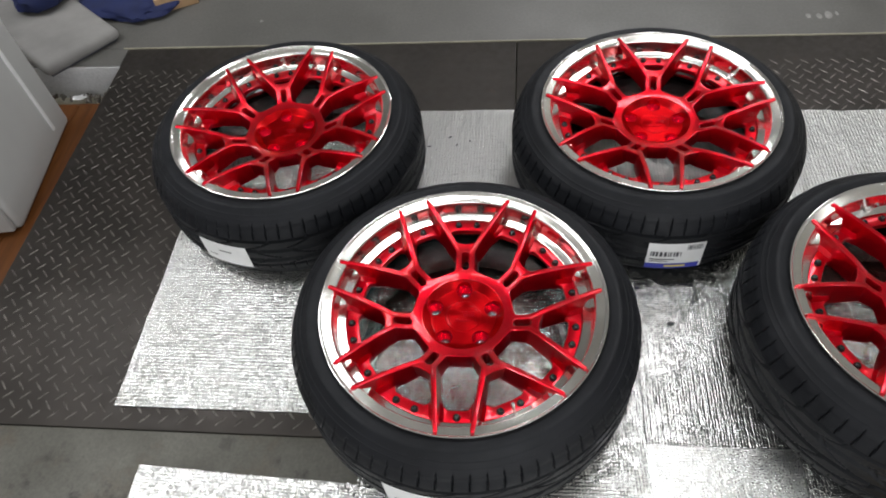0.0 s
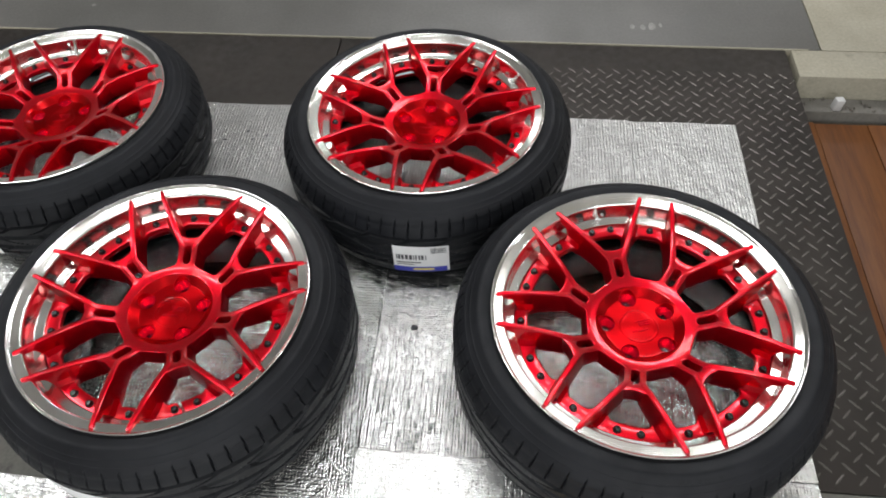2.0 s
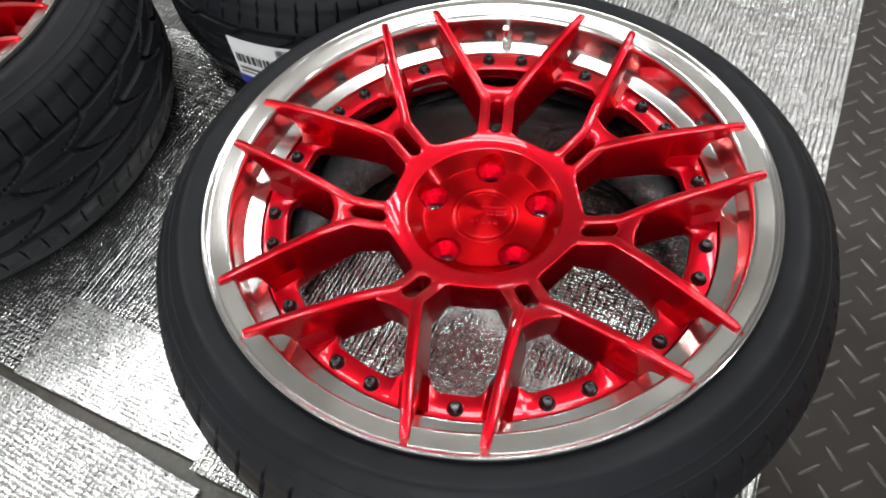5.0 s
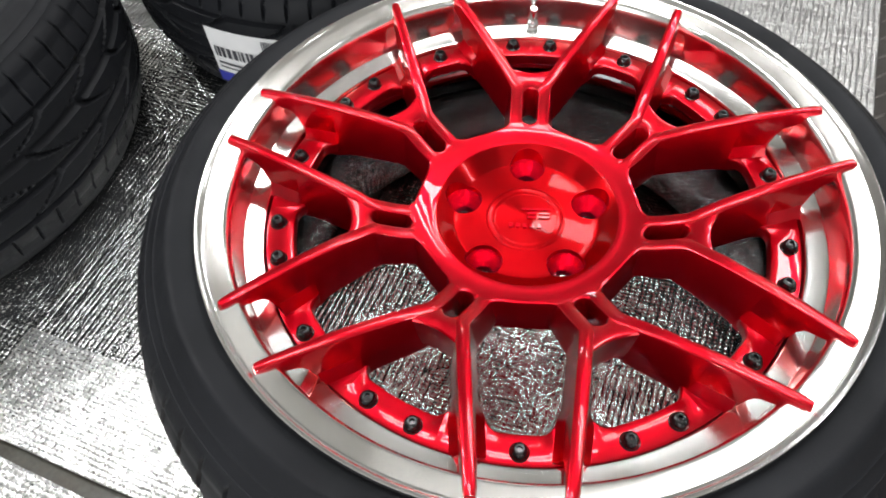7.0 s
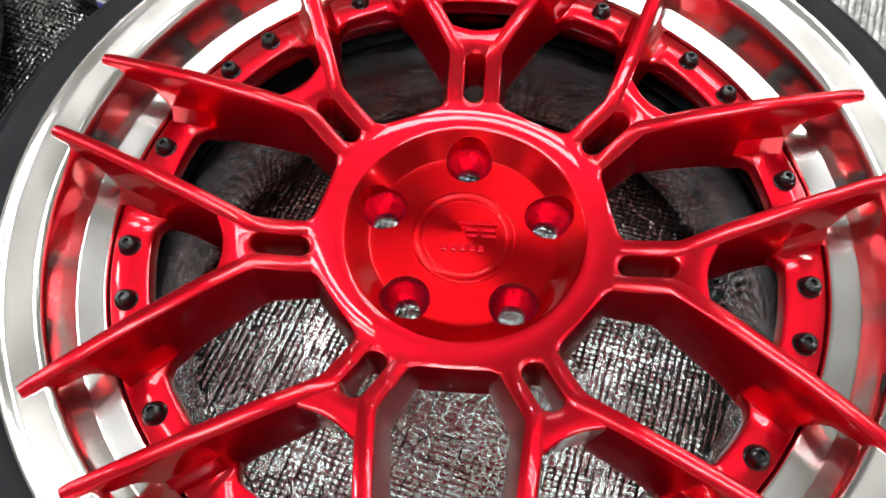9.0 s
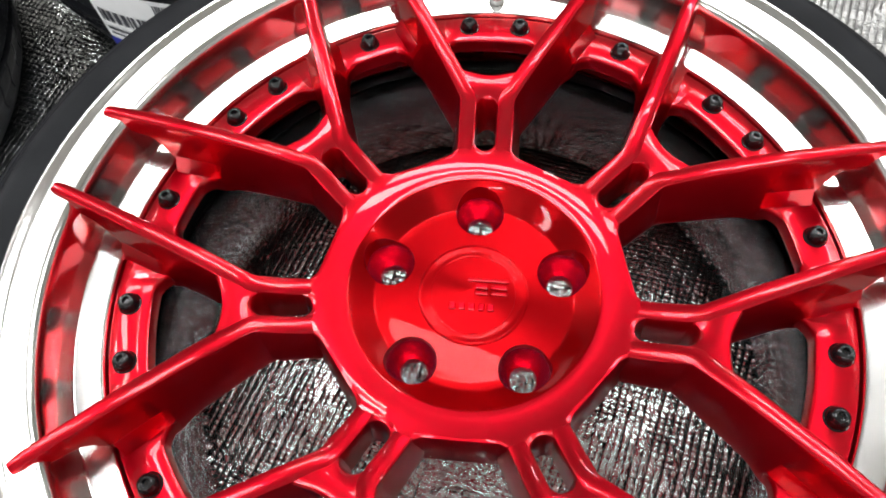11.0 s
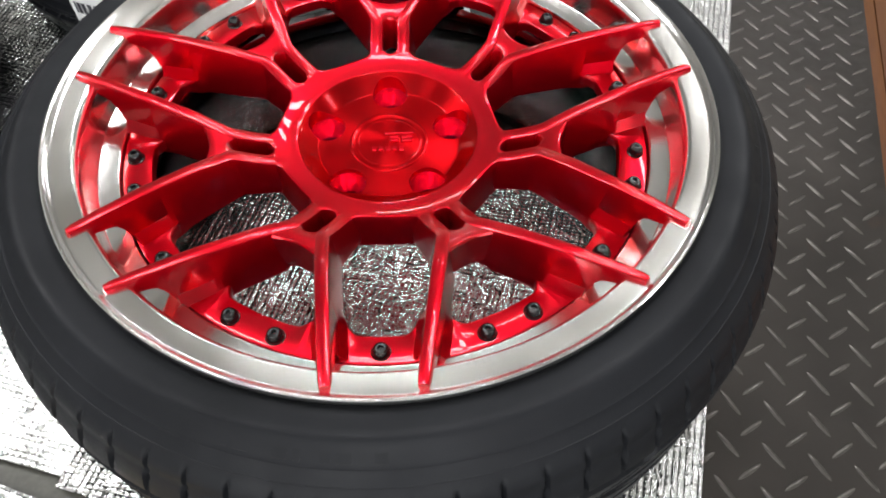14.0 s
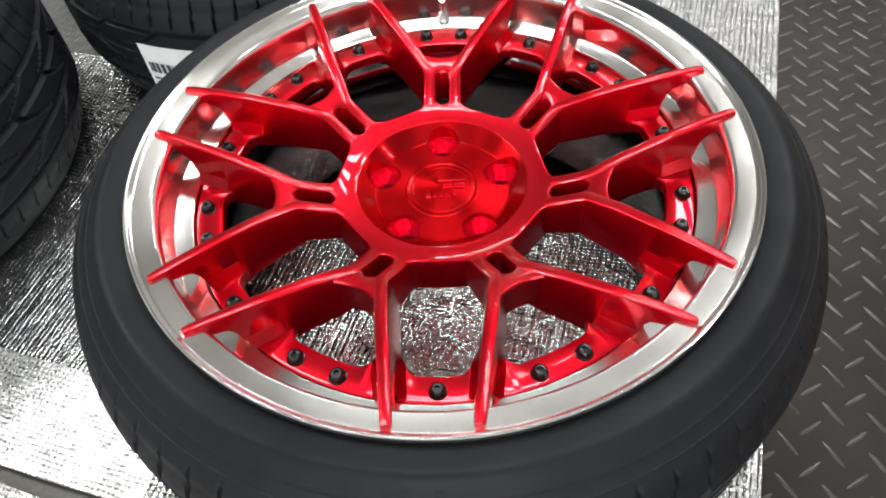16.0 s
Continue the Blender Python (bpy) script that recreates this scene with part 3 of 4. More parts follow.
def hub_mesh():
    """The middle with its bowl and five lug pockets cut in."""
    n = 630
    rows = [(0.0003, -0.0592), (0.015, -0.0592), (0.0315, -0.0592), (0.0347, -0.0592), (0.045, -0.0592), (0.056, -0.0592), (0.0612, -0.0592),
            (0.0622, -0.0590), (0.0631, -0.0585), (0.0640, -0.0578), (0.0672, -0.0552), (0.0704, -0.0526), (0.0736, -0.0500), (0.0765, -0.0477), (0.0772, -0.0472), (0.0781, -0.0468), (0.082, None), (0.0855, None), (0.0885, None), (0.0910, None), (0.0925, None)]
    edge = [(-0.0030, 0.0), (-0.0010, -0.0007), (0.0, -0.0028), (0.0022, -0.02), (0.0042, -0.034)]
    V, F = [], []
    k = len(rows) + len(edge) + 3
    for i in range(n):
        a = 2 * math.pi * i / n
        e = hub_edge(a)
        ring = [(r, top_z(r) + 0.0001 if z is None else z) for r, z in rows]
        ring.append((0.5 * (0.0925 + e - 0.0018), top_z(0.5 * (0.0925 + e - 0.0018)) + 0.0001))
        side = 0.1 * abs(math.sin((a + STEP / 2) % STEP - STEP / 2))
        under_stem = 0.0075 < side < 0.0184
        for dr, dz in ([(-0.0018, 0), (-0.0006, 0), (0, 0), (0.0022, -0.02), (0.0042, -0.034)] if under_stem else edge):
            ring.append((e + dr, top_z(e + dr) + dz + 0.0001))
        ring += [(e - 0.012, -0.083), (0.0003, -0.0945)]
        V += [(r * math.cos(a), r * math.sin(a), z) for r, z in ring]
    for i in range(n):
        j = (i + 1) % n
        F += [(i * k + q, j * k + q, j * k + q + 1, i * k + q + 1) for q in range(k - 1)]
    F.append(tuple(i * k for i in range(n))[::-1])
    F.append(tuple(i * k + k - 1 for i in range(n)))
    hub = part("hub", (V, F), RED_BRUSHED, None, "", 40)
    cuts = bmesh.new()
    for q in range(5):
        v, f = lathe([(0.0003, -0.03), (0.0161, -0.03), (0.0158, -0.0640), (0.0150, -0.0668), (0.0126, -0.0745), (0.0086, -0.0795), (0.0076, -0.104), (0.0003, -0.104)], 40)
        a = math.pi / 2 + q * 2 * math.pi / 5 - math.pi / 2
        m = Matrix.Translation((0.058 * math.cos(a), 0.058 * math.sin(a), 0))
        vs = [cuts.verts.new(m @ Vector(x)) for x in v]
        for x in f:
            cuts.faces.new([vs[y] for y in x])
        k = 8
        cuts.faces.new([vs[i * k] for i in range(40)][::-1])
        cuts.faces.new([vs[i * k + 7] for i in range(40)])
    bmesh.ops.recalc_face_normals(cuts, faces=cuts.faces)
    cutter = part("cutter", cuts, RED)
    mod = hub.modifiers.new("pockets", "BOOLEAN")
    mod.object, mod.operation, mod.solver = cutter, "DIFFERENCE", "EXACT"
    dg = bpy.context.evaluated_depsgraph_get()
    me = bpy.data.meshes.new_from_object(hub.evaluated_get(dg))
    for o in (hub, cutter):
        bpy.data.objects.remove(o)
    me.materials.clear()
    me.materials.append(RED_BRUSHED)
    me.materials.append(POCKET)
    me.materials.append(RED)
    for poly in me.polygons:
        for q in range(5):
            a = q * 2 * math.pi / 5
            away = math.hypot(poly.center.x - 0.058 * math.cos(a), poly.center.y - 0.058 * math.sin(a))
            if away < 0.0157 and poly.center.z < -0.0638:
                poly.material_index = 1
            elif away < 0.0164 and abs(poly.normal.z) < 0.3:
                poly.material_index = 2
        if math.hypot(poly.center.x, poly.center.y) > 0.0778:
            poly.material_index = 2
    me.shade_smooth()
    me.set_sharp_from_angle(angle=radians(32))
    return me


def ring_mesh():
    """The bolted ring; its inner edge swells where a blade lands on it."""
    n = 700
    prof = [(0.0, -0.056), (-0.0002, -0.0490), (0.0006, -0.0464), (0.0025, -0.0452), (None, -0.0448), (0.2222, -0.0452), (0.2226, -0.0465), (0.2226, -0.056)]
    V, F, k = [], [], len(prof)
    for i in range(n):
        a = 2 * math.pi * i / n
        f = abs(((a + math.pi / 2) % STEP) - STEP / 2)
        d = abs(f - radians(14.5)) * 0.195
        inner = 0.1990 - 0.0105 * max(0.0, 1 - max(0.0, d - 0.0115) / 0.0125) ** 2
        for r, z in prof:
            q = 0.2205 if r is None else (inner + r if r < 0.1 else r)
            V.append((q * math.cos(a), q * math.sin(a), z))
    for i in range(n):
        j = (i + 1) % n
        F += [(i * k + q, j * k + q, j * k + (q + 1) % k, i * k + (q + 1) % k) for q in range(k)]
    return V, F


def tyre_mesh(h):
    """A low tyre lying flat: z from the ground, h the height of its rim's spoke tips."""
    n = 1008
    R = 0.335
    zt, zb = h - 0.040, 0.042
    prof = [(0.262, h - 0.016), (0.2665, h - 0.0088), (0.2700, h - 0.0070), (0.2745, h - 0.0052), (0.2790, h - 0.0036), (0.2830, h - 0.0024), (0.2862, h - 0.0018), (0.2890, h - 0.0019), (0.2912, h - 0.0028),
            (0.2935, h - 0.0048), (0.2955, h - 0.0068), (0.2985, h - 0.0094), (0.3010, h - 0.0116), (0.3032, h - 0.0136), (0.3040, h - 0.0137), (0.3050, h - 0.0153), (0.3090, h - 0.0182), (0.3118, h - 0.0204),
            (0.3126, h - 0.0204), (0.3135, h - 0.0219), (0.3165, h - 0.0246), (0.3195, h - 0.0280), (0.3220, h - 0.0316)]
    prof += [(0.3238, h - 0.0350)]
    s_n = 62
    for i in range(s_n + 1):
        t = i / s_n
        z = zt + (zb - zt) * t
        d = min(z - zb, zt - z)
        prof.append((R - 0.0105 * max(0.0, 1 - d / 0.036) ** 2.0, z))
    prof += [(0.323, 0.032), (0.318, 0.022), (0.310, 0.010), (0.300, 0.003), (0.290, 0.0), (0.278, 0.002), (0.268, 0.009), (0.258, 0.02)]
    k = len(prof)
    rz = np.array(prof)
    th = np.arange(n) * 2 * np.pi / n
    rr = np.repeat(rz[None, :, 0], n, 0)
    zz = np.repeat(rz[None, :, 1], n, 0)
    s = zt - zz
    width = zt - zb
    u = (th * 72 / (2 * np.pi))[:, None]
    depth = np.zeros_like(rr)

    soft = lambda q: np.clip(q, 0.0, 1.0)

    def cut(shape, where, d):
        np.maximum(depth, np.where(where, shape * d, 0.0), out=depth)

    def slot(q, w, edge):
        """1 in a slot of width w (in turns) round q = w / 2, sloping to 0 at its edges."""
        return soft((w / 2 - np.abs((q - w / 2 + 0.5) % 1.0 - 0.5)) / edge)

    tread = (s > -0.0131) & (s < width + 0.004)
    for c, w in ((0.030, 0.0034), (0.062, 0.0045), (0.062 + (width - 0.062) * 0.40, 0.0045), (width - 0.028, 0.0034)):
        cut(soft((w + 0.0008 - np.abs(s - c)) / 0.0016), s > 0, 0.0062)
    # notches of both shoulders
    cut(slot(u + s * 2.0, 0.105, 0.03), (s > -0.013) & (s < 0.024), 0.0022 + 0.0036 * soft((s + 0.013) / 0.016))
    cut(slot(u - s * 2.0, 0.085, 0.03), (s > width - 0.027) & (s < width + 0.004), 0.0048)
    # swept grooves of the ribs, broad at their foot and running out to a point
    mid = 0.062 + (width - 0.062) * 0.40
    for s0, s1, off, way, amount in ((0.030, 0.060, 0.0, 1, 0.85), (0.064, mid, 0.4, -1, 1.1), (mid, width - 0.028, 0.2, 1, 0.8)):
        t = np.clip((s - s0) / (s1 - s0), 0, 1)
        w = 0.15 - 0.09 * t
        cut(slot(u / 3 + off + way * t ** 1.7 * amount + w / 2, w, 0.03), (s > s0) & (s < s1), 0.0068)
    depth *= tread
    rr = rr - depth
    V = np.stack([rr * np.cos(th)[:, None], rr * np.sin(th)[:, None], zz], 2).reshape(-1, 3)
    i = np.arange(n)[:, None] * k
    j = (np.arange(n)[:, None] + 1) % n * k
    q = np.arange(k - 1)[None, :]
    F = np.stack([i + q, j + q, j + q + 1, i + q + 1], 2).reshape(-1, 4)
    me = bpy.data.meshes.new("tyre")
    me.from_pydata(V.tolist(), [], F[:, ::-1].tolist())
    me.materials.append(RUBBER)
    me.shade_smooth()
    me.set_sharp_from_angle(angle=radians(38))
    return me


LIP = [(0.2232, -0.062), (0.2236, -0.0445), (0.2242, -0.0420), (0.2256, -0.0413), (0.2388, -0.0398), (0.2397, -0.0392), (0.2402, -0.0370), (0.2424, -0.0150), (0.2431, -0.0104), (0.2441, -0.0076),
       (0.2455, -0.0058), (0.2474, -0.0047), (0.2604, -0.0032), (0.2620, -0.0024), (0.2638, -0.0008), (0.2652, 0.0006), (0.2664, 0.0010), (0.2672, 0.0007), (0.2678, -0.0003),
       (0.2680, -0.002), (0.2660, -0.010), (0.2560, -0.016), (0.2480, -0.040), (0.2300, -0.066)]
SPOKE = mesh_of("spoke", spoke_bmesh(), RED, 30)
HUB = hub_mesh()
RING = mesh_of("bolt_ring", ring_mesh(), RED, 40)
LIP_MESH = mesh_of("rim_lip", lathe(LIP, 256, True), CHROME, 28)
LIP_MESH.materials.append(SATIN)
LIP_MESH.materials.append(FACE)
for poly in LIP_MESH.polygons:
    rad = math.hypot(poly.center.x, poly.center.y)
    if 0.2257 <= rad <= 0.2388 and poly.center.z > -0.045:
        poly.material_index = 1
    elif 0.2475 <= rad <= 0.2604 and poly.center.z > -0.008:
        poly.material_index = 2
BOLT_MESH = mesh_of("bolt", lathe([(0.0001, 0.0046), (0.0017, 0.0046), (0.0019, 0.0062), (0.0026, 0.0064), (0.0037, 0.0059), (0.0047, 0.0047), (0.0054, 0.0028), (0.0057, 0.0008), (0.0062, 0.0006), (0.0064, 0.0), (0.0064, -0.002)], 20), BOLT, 45)
VALVE_MESH = mesh_of("valve_stem", lathe([(0.0001, 0.030), (0.0030, 0.0298), (0.0036, 0.0285), (0.0036, 0.0195), (0.0028, 0.019), (0.0027, 0.006), (0.0045, 0.0055), (0.0048, 0.001), (0.0060, 0.0005), (0.0060, -0.004)], 20), VALVE, 40)
CAP = [("cap_bar", (-0.004, 0.0085), (0.022, 0.0104)), ("cap_bar", (0.001, 0.0035), (0.009, 0.0062)), ("cap_bar", (0.011, 0.0035), (0.021, 0.0062)),
       ("cap_bar", (0.001, -0.0005), (0.009, 0.0018)), ("cap_bar", (0.011, -0.0005), (0.021, 0.0018)), *[("cap_bar", (-0.0145 + q * 0.006, -0.0112), (-0.0105 + q * 0.006, -0.0068)) for q in range(5)]]
CAP_MESHES = []
for nm, (ax, ay), (bx, by) in CAP:
    bm = bmesh.new()
    box(bm, (ax, ay, -0.0600), (bx, by, -0.0574), 0.0005, None, 1)
    CAP_MESHES.append(mesh_of(nm, bm, RED, 30))


CAP_RING = mesh_of("cap_ring", lathe([(0.0262, -0.0596), (0.0265, -0.0589), (0.0272, -0.0587), (0.0280, -0.0590), (0.0308, -0.0590), (0.0318, -0.0586), (0.0337, -0.0584), (0.0343, -0.0588), (0.0346, -0.0596)], 96), RED_BRUSHED, 50)


def barrel_mesh(h):
    prof = [(0.2232, -0.0625), (0.2180, -0.068), (0.2100, -0.085), (0.2060, -0.11), (0.2075, -h * 0.6), (0.2160, -h * 0.8), (0.2280, -h + 0.030), (0.2400, -h + 0.020), (0.2560, -h + 0.016),
            (0.2600, -h + 0.024), (0.2420, -h + 0.034), (0.2250, -h * 0.78), (0.2130, -0.12), (0.2250, -0.075), (0.2300, -0.066)]
    return mesh_of("barrel", lathe(prof, 160, True), BARREL, 40)


def label_patch(wheel, a0, a1, z0, z1, r, slope, printed=True):
    """A paper sticker bent round the tread, with printed bars."""
    lab = new("tyre_label")
    lab.parent = wheel

    def patch(name, fa, fb, ga, gb, lift, mat):
        V, F = [], []
        n = 12
        for i in range(n + 1):
            t = fa + (fb - fa) * i / n
            for v in (ga, gb):
                a = radians(a0 + (a1 - a0) * t)
                zz = z0 + (z1 - z0) * v
                q = r + lift - slope * abs(v - 0.5)
                V.append((q * math.cos(a), q * math.sin(a), zz))
        F = [(2 * i, 2 * i + 2, 2 * i + 3, 2 * i + 1) for i in range(n)]
        return part(name, (V, F), mat, lab)

    patch("paper", 0, 1, 0, 1, 0.0, PAPER)
    if not printed:
        patch("print_bar", 0.40, 0.66, 0.60, 0.66, 0.0004, CHALK)
        patch("print_bar", 0.12, 0.30, 0.30, 0.35, 0.0004, CHALK)
        lab["label"] = "plain white paper tyre label"
        return lab
    patch("blue_band", 0, 0.96, 0.0, 0.2, 0.0004, BLUE)
    patch("yellow_bar", 0.35, 0.72, 0.07, 0.14, 0.0008, YELLOW_INK)
    x = 0.06
    while x < 0.62:
        w = random.uniform(0.015, 0.05)
        patch("print_bar", x, x + w, 0.50, 0.68, 0.0004, INK)
        x += w + random.uniform(0.012, 0.03)
    patch("print_bar", 0.06, 0.5, 0.36, 0.40, 0.0004, INK)
    patch("print_bar", 0.06, 0.38, 0.28, 0.31, 0.0004, INK)
    x = 0.68
    while x < 0.95:
        w = random.uniform(0.006, 0.014)
        patch("print_bar", x, x + w, 0.74, 0.94, 0.0004, INK)
        x += w + random.uniform(0.006, 0.012)
    lab["label"] = "white paper tyre label with a blue band"
    return lab


def sidewall_marks(h):
    """Faint raised lettering of the sidewall, as plain bars."""
    V, F = [], []
    for a0, n in ((-110, 11), (20, 14), (130, 9), (-20, 6)):
        a = a0
        for i in range(n):
            w = random.uniform(0.8, 2.0)
            r0, r1 = 0.2955, 0.3012
            c = len(V)
            for q in (a, a + w):
                for r in (r0, r1):
                    z = h - 0.0072 - (r - 0.2955) * 0.83 + 0.0004
                    V.append((r * math.cos(radians(q)), r * math.sin(radians(q)), z))
                    V.append((r * math.cos(radians(q)), r * math.sin(radians(q)), z - 0.003))
            F += [(c, c + 2, c + 6, c + 4), (c, c + 1, c + 3, c + 2), (c + 4, c + 6, c + 7, c + 5), (c, c + 4, c + 5, c + 1), (c + 2, c + 3, c + 7, c + 6)] if i % 3 else []
            a += w + random.uniform(0.35, 0.8)
    return mesh_of("sidewall_mark", (V, F), RUBBER)


def wheel(x, y, turn, h, tyre, barrel, valve_at, label):
    """One wheel lying face up; turn: degrees of its face."""
    base = tagged(new("wheel"), label, "wheel", "wheels on the foil mats")
    base.matrix_world = pose(x, y, 0.0055)
    up = pose(0, 0, h, 0, 0, turn)
    part_of("tyre", tyre, base, "black low-profile rubber tyre", pose(0, 0, 0, 0, 0, turn * 0.3))
    tagged(part_of("sidewall_mark", MARKS[h], base, "faint raised sidewall lettering", pose(0, 0, 0, 0, 0, turn)), kind="stuff")
    part_of("barrel", barrel, base, "dark inner barrel", up)
    part_of("rim_lip", LIP_MESH, base, "polished silver stepped lip", up)
    face = part_of("hub", HUB, base, "brushed candy-red hub with five lug holes", up @ pose(0, 0, 0, 0, 0, 90))
    part_of("cap_ring", CAP_RING, face, "raised ring of the centre cap")
    for me in CAP_MESHES:
        part_of("cap_bar", me, face, "", pose(0, 0, 0, 0, 0, -90))
    part_of("bolt_ring", RING, base, "red ring with black bolts", up)
    for k in range(7):
        part_of("spoke", SPOKE, base, "", up @ pose(0, 0, 0, 0, 0, -90 + (k + 0.5) * 360 / 7))
        for d in (-5.1, 5.1, 180 / 7):
            a = radians(-90 + (k + 0.5) * 360 / 7 + d)
            part_of("bolt", BOLT_MESH, base, "black socket bolt", up @ pose(0.2125 * math.cos(a), 0.2125 * math.sin(a), -0.0452, 0, 0, random.uniform(0, 360)) @ Matrix.Scale(1.16, 4))
    a = radians(valve_at)
    part_of("valve_stem", VALVE_MESH, base, "chrome valve stem", up @ pose(0.2335 * math.cos(a), 0.2335 * math.sin(a), -0.034, 0, 0, valve_at) @ pose(0, 0, 0, 0, -22, 0))
    return base


H_BACK, H_FRONT = 0.224, 0.246
MARKS = {H_BACK: sidewall_marks(H_BACK), H_FRONT: sidewall_marks(H_FRONT)}
TYRE_BACK, TYRE_FRONT = tyre_mesh(H_BACK), tyre_mesh(H_FRONT)
BARREL_BACK, BARREL_FRONT = barrel_mesh(H_BACK), barrel_mesh(H_FRONT)
wheel(0.0, 0.0, 16.4, H_FRONT, TYRE_FRONT, BARREL_FRONT, 90, "red forked-spoke alloy wheel with polished lip, lying face up")
W_C = wheel(-0.860, -0.029, 0.4, H_FRONT, TYRE_FRONT, BARREL_FRONT, -64.5, "red forked-spoke alloy wheel with polished lip and a tyre label")
W_B = wheel(-0.440, 0.527, -2.8, H_BACK, TYRE_BACK, BARREL_BACK, 39, "red forked-spoke alloy wheel with a white and blue tyre label")
W_A = wheel(-1.328, 0.502, 13.55, H_BACK, TYRE_BACK, BARREL_BACK, 89, "red forked-spoke alloy wheel with a white tyre label on its tread")
label_patch(W_B, -97, -76.5, 0.048, 0.134, 0.3365, 0.002)
label_patch(W_A, -117, -96, 0.060, 0.132, 0.3365, 0.002, False)
label_patch(W_C, -112, -86, 0.062, 0.148, 0.3365, 0.002, False)


# ---- things round the plate ----
cab = tagged(new("cabinet"), "white enamelled metal cabinet standing on the boards", "cabinet")
cab.matrix_world = pose(-2.140, 0.402, PIT + 0.002, 0, 0, 6.6)
bm = bmesh.new()
box(bm, (-0.70, 0.0, 0.0), (0.0, 0.455, 0.92), 0.018, None, 3)
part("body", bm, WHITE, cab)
bm = bmesh.new()
box(bm, (-0.685, -0.018, 0.012), (-0.015, 0.001, 0.905), 0.006, None, 2)
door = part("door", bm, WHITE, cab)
bm = bmesh.new()
box(bm, (-0.09, -0.045, 0.55), (-0.07, -0.017, 0.72), 0.006, None, 2)
part("handle", bm, VALVE, door, "chrome handle")
# narrow bright white strip standing up the cabinet's side
bm = bmesh.new()
box(bm, (-0.002, 0.350, 0.05), (0.005, 0.362, 0.9), 0.001)
part("side_strip", bm, PAPER, cab, "bright white strip up the side")

pad = new("grey_board")
tagged(pad, "grey padded board lying across the concrete ledge", "board")
pad.matrix_world = pose(-2.155, 1.03, 0.004, 0, 0, 141.5)
bm = bmesh.new()
box(bm, (0.0, -0.135, 0.0), (0.62, 0.135, 0.045), 0.018, None, 3)
for v in bm.verts:
    v.co.z += 0.02 * math.sin(v.co.x * 5) + 0.012 * noise.noise(v.co * 9)
part("padding", bm, GREY_CLOTH, pad)
bm = bmesh.new()
box(bm, (0.01, -0.12, -0.003), (0.61, 0.12, 0.004), 0.002)
part("backing", bm, INK, pad, "dark backing")

bm = bmesh.new()
bmesh.ops.create_icosphere(bm, subdivisions=4, radius=1.0)
for v in bm.verts:
    d = noise.noise(v.co * 2.1) * 0.2 + noise.noise(v.co * 5) * 0.05
    v.co = Vector((v.co.x * 0.19 * (1 + d), v.co.y * 0.11 * (1 + d), max(0.0, v.co.z + 0.5) * 0.035 * (1 + d)))
bmesh.ops.transform(bm, matrix=pose(-2.12, 1.335, 0.001, 0, 0, -18), verts=bm.verts)
tagged(part("blue_cloth", bm, BLUE_CLOTH), "dark blue crumpled cloth on the grey floor", "cloth")

bm = bmesh.new()
bmesh.ops.create_icosphere(bm, subdivisions=3, radius=1.0)
for v in bm.verts:
    d = noise.noise(v.co * 2.4) * 0.2
    v.co = Vector((v.co.x * 0.09 * (1 + d), v.co.y * 0.07 * (1 + d), max(0.0, v.co.z + 0.4) * 0.06 * (1 + d)))
bmesh.ops.transform(bm, matrix=pose(-2.38, 1.27, 0.062, 0, 0, 30), verts=bm.verts)
tagged(part("navy_cap", bm, BLUE_CLOTH), "dark navy rag on the grey board", "rag")

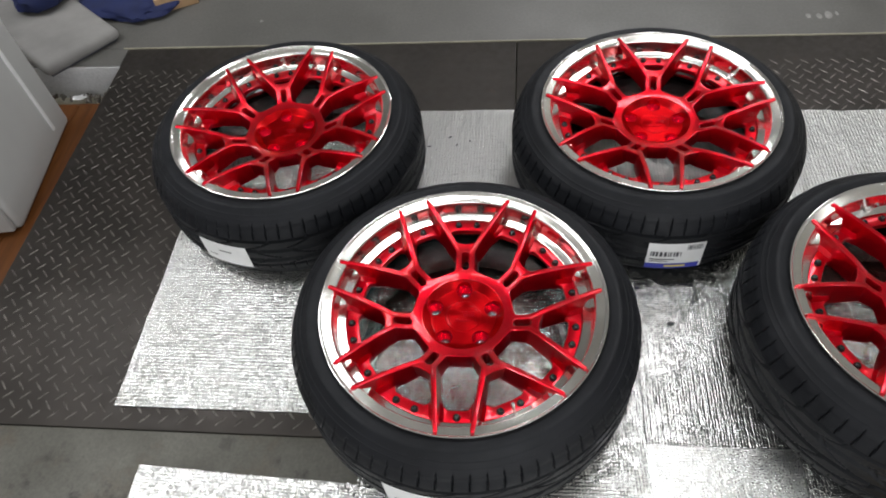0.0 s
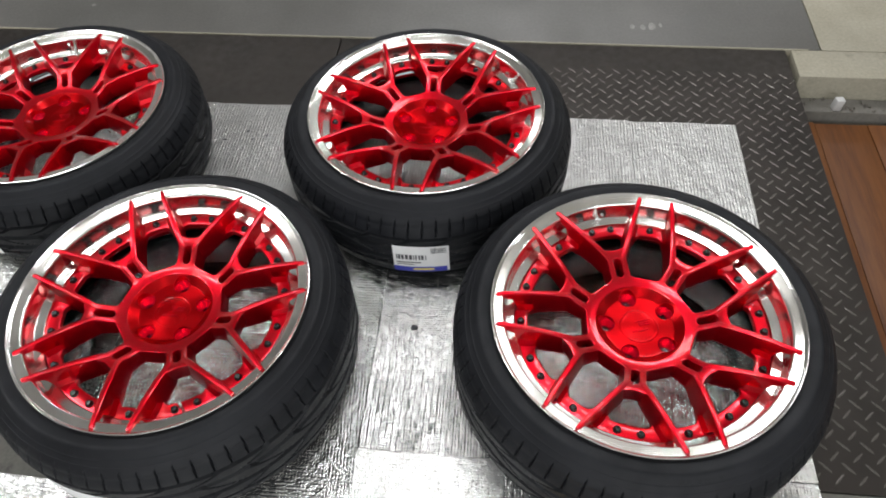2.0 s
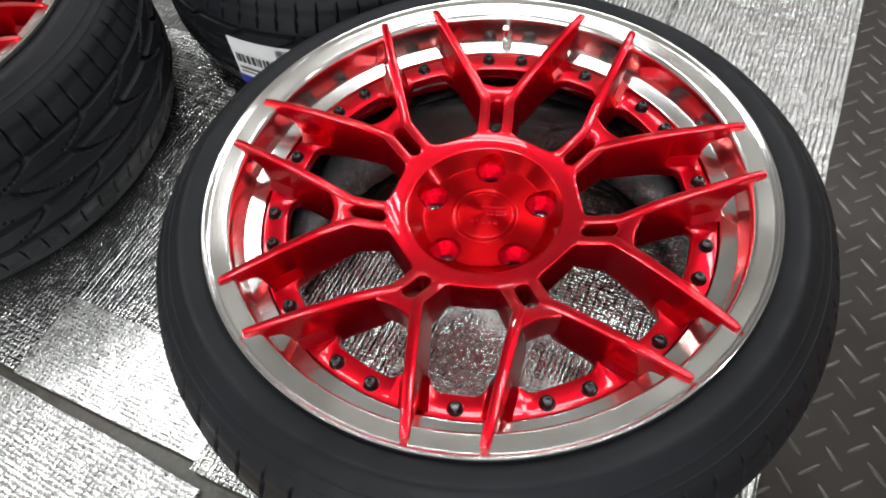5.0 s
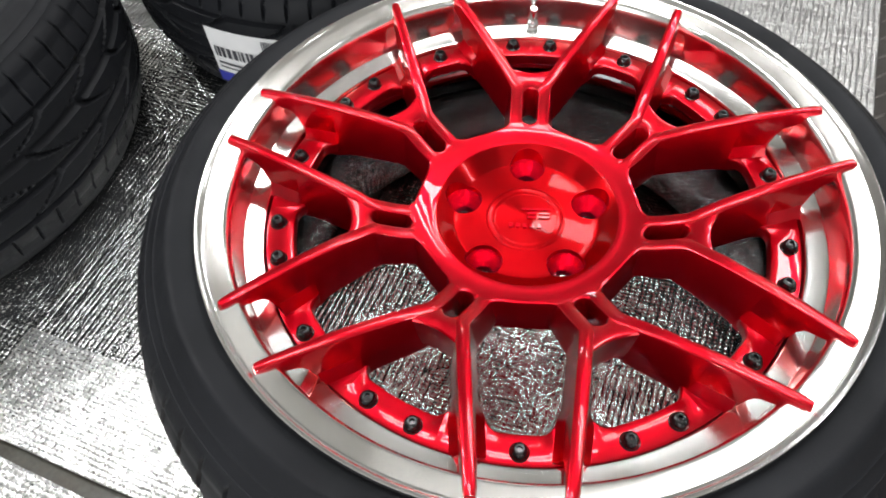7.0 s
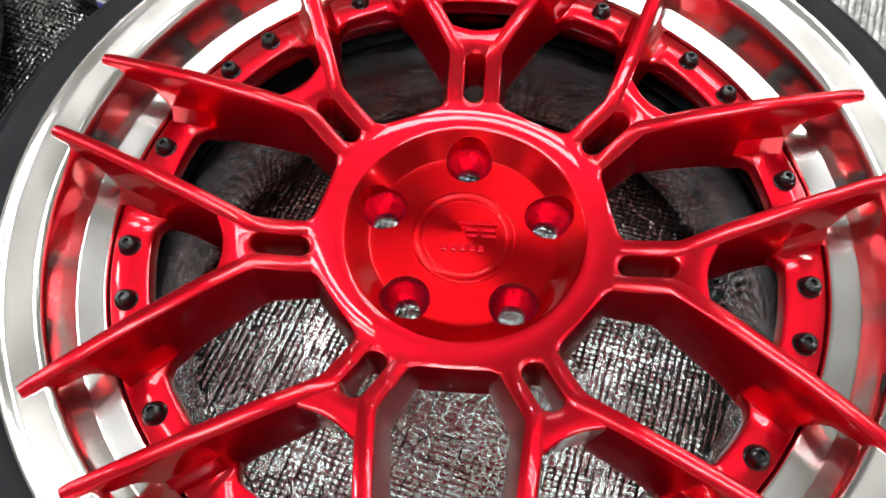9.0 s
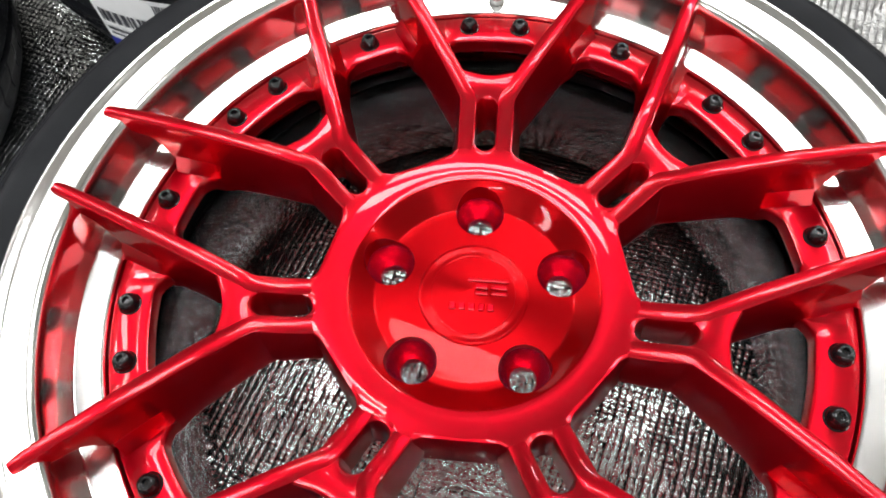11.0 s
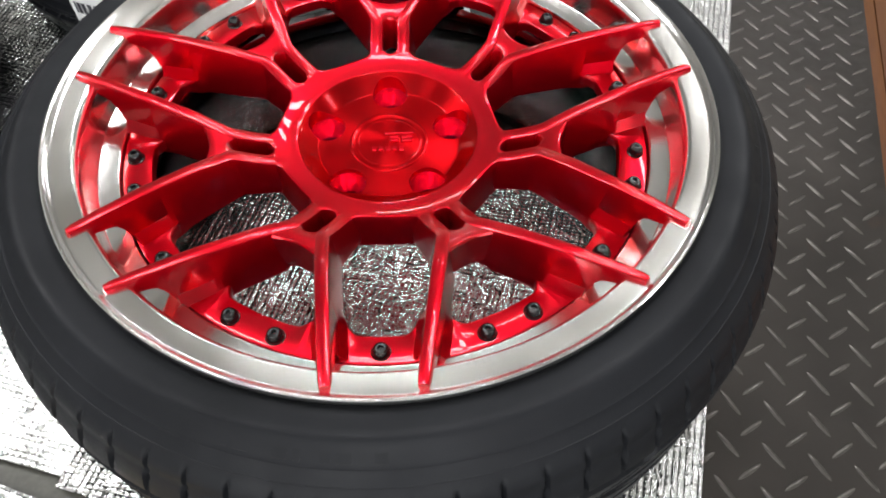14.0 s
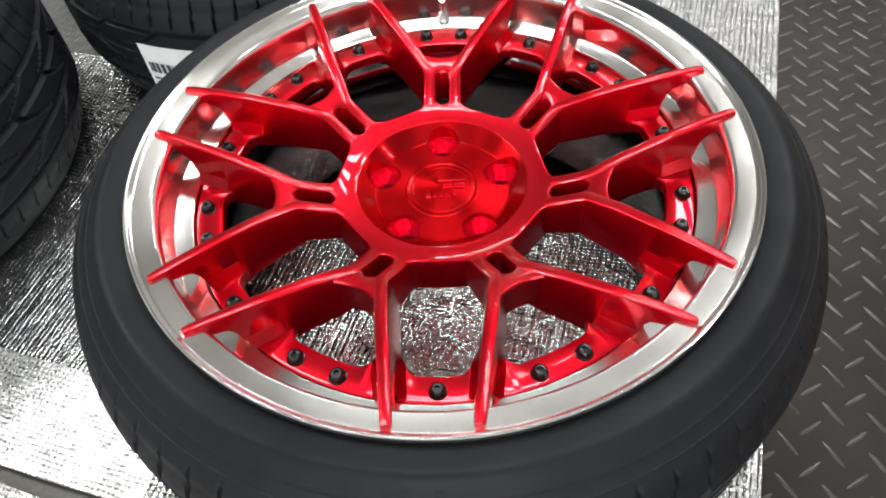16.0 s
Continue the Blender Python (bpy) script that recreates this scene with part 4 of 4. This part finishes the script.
carton = tagged(new("cardboard_box"), "small brown cardboard box on the floor", "box")
carton.matrix_world = pose(-1.95, 1.345, 0.001, 0, 0, 27)
bm = bmesh.new()
box(bm, (-0.07, -0.05, 0.0), (0.07, 0.05, 0.05), 0.002)
part("box_body", bm, CARD, carton)
bm = bmesh.new()
box(bm, (-0.05, 0.016, 0.0499), (0.02, 0.044, 0.0506), 0.0002)
part("dark_label", bm, WOOD, carton, "dark brown label")
bm = bmesh.new()
box(bm, (-0.07, -0.012, 0.0498), (0.07, 0.012, 0.0508), 0.0003)
part("tape", bm, YELLOW_WOOD, carton, "pale packing tape")
bm = bmesh.new()
box(bm, (-0.012, -0.01, 0.0), (0.012, 0.01, 0.035), 0.002, pose(0.664, 0.920, -0.0735, 0, 4, 10))
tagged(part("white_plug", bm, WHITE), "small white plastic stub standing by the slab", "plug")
bm = bmesh.new()
for i in range(26):
    p = pose(0.57 + random.random() * 0.35, 0.908 + random.random() * 0.05, -0.072, random.uniform(0, 360), random.uniform(0, 360), random.uniform(0, 360))
    bmesh.ops.create_icosphere(bm, subdivisions=1, radius=random.uniform(0.004, 0.012), matrix=p @ Matrix.Diagonal((1, 0.6, 0.5, 1)))
tagged(part("debris", bm, DEBRIS), "loose grey debris along the slab's foot", "debris", "", "stuff")
bm = bmesh.new()
for i in range(40):
    p = pose(-2.08 - random.random() * 0.3, 0.94 + random.random() * 0.035, PIT + 0.004, random.uniform(0, 360), random.uniform(0, 360), random.uniform(0, 360))
    bmesh.ops.create_icosphere(bm, subdivisions=1, radius=random.uniform(0.004, 0.014), matrix=p @ Matrix.Diagonal((1, 0.6, 0.5, 1)))
tagged(part("debris", bm, DEBRIS), "loose dark debris under the concrete ledge", "debris", "", "stuff")
bm = bmesh.new()
box(bm, (-0.05, -0.3, 0.0), (0.05, 0.0, 0.012), 0.004, pose(-0.165, -0.352, -0.004, 0, 0, -8))
tagged(part("wood_stick", bm, YELLOW_WOOD), "pale yellow wooden board end beside the foil", "board")
bm = bmesh.new()
bmesh.ops.create_grid(bm, x_segments=6, y_segments=4, size=0.5, matrix=Matrix.Diagonal((0.045, 0.02, 1, 1)))
for v in bm.verts:
    v.co.z = 0.006 + 0.006 * noise.noise((v.co.x * 60, v.co.y * 60, 0.3))
bmesh.ops.solidify(bm, geom=bm.faces[:], thickness=0.0012)
bmesh.ops.transform(bm, matrix=pose(-2.20, 0.955, PIT + 0.003, 0, 0, 20), verts=bm.verts)
tagged(part("paper_scrap", bm, PAPER), "crumpled white paper scrap among the debris", "scrap")
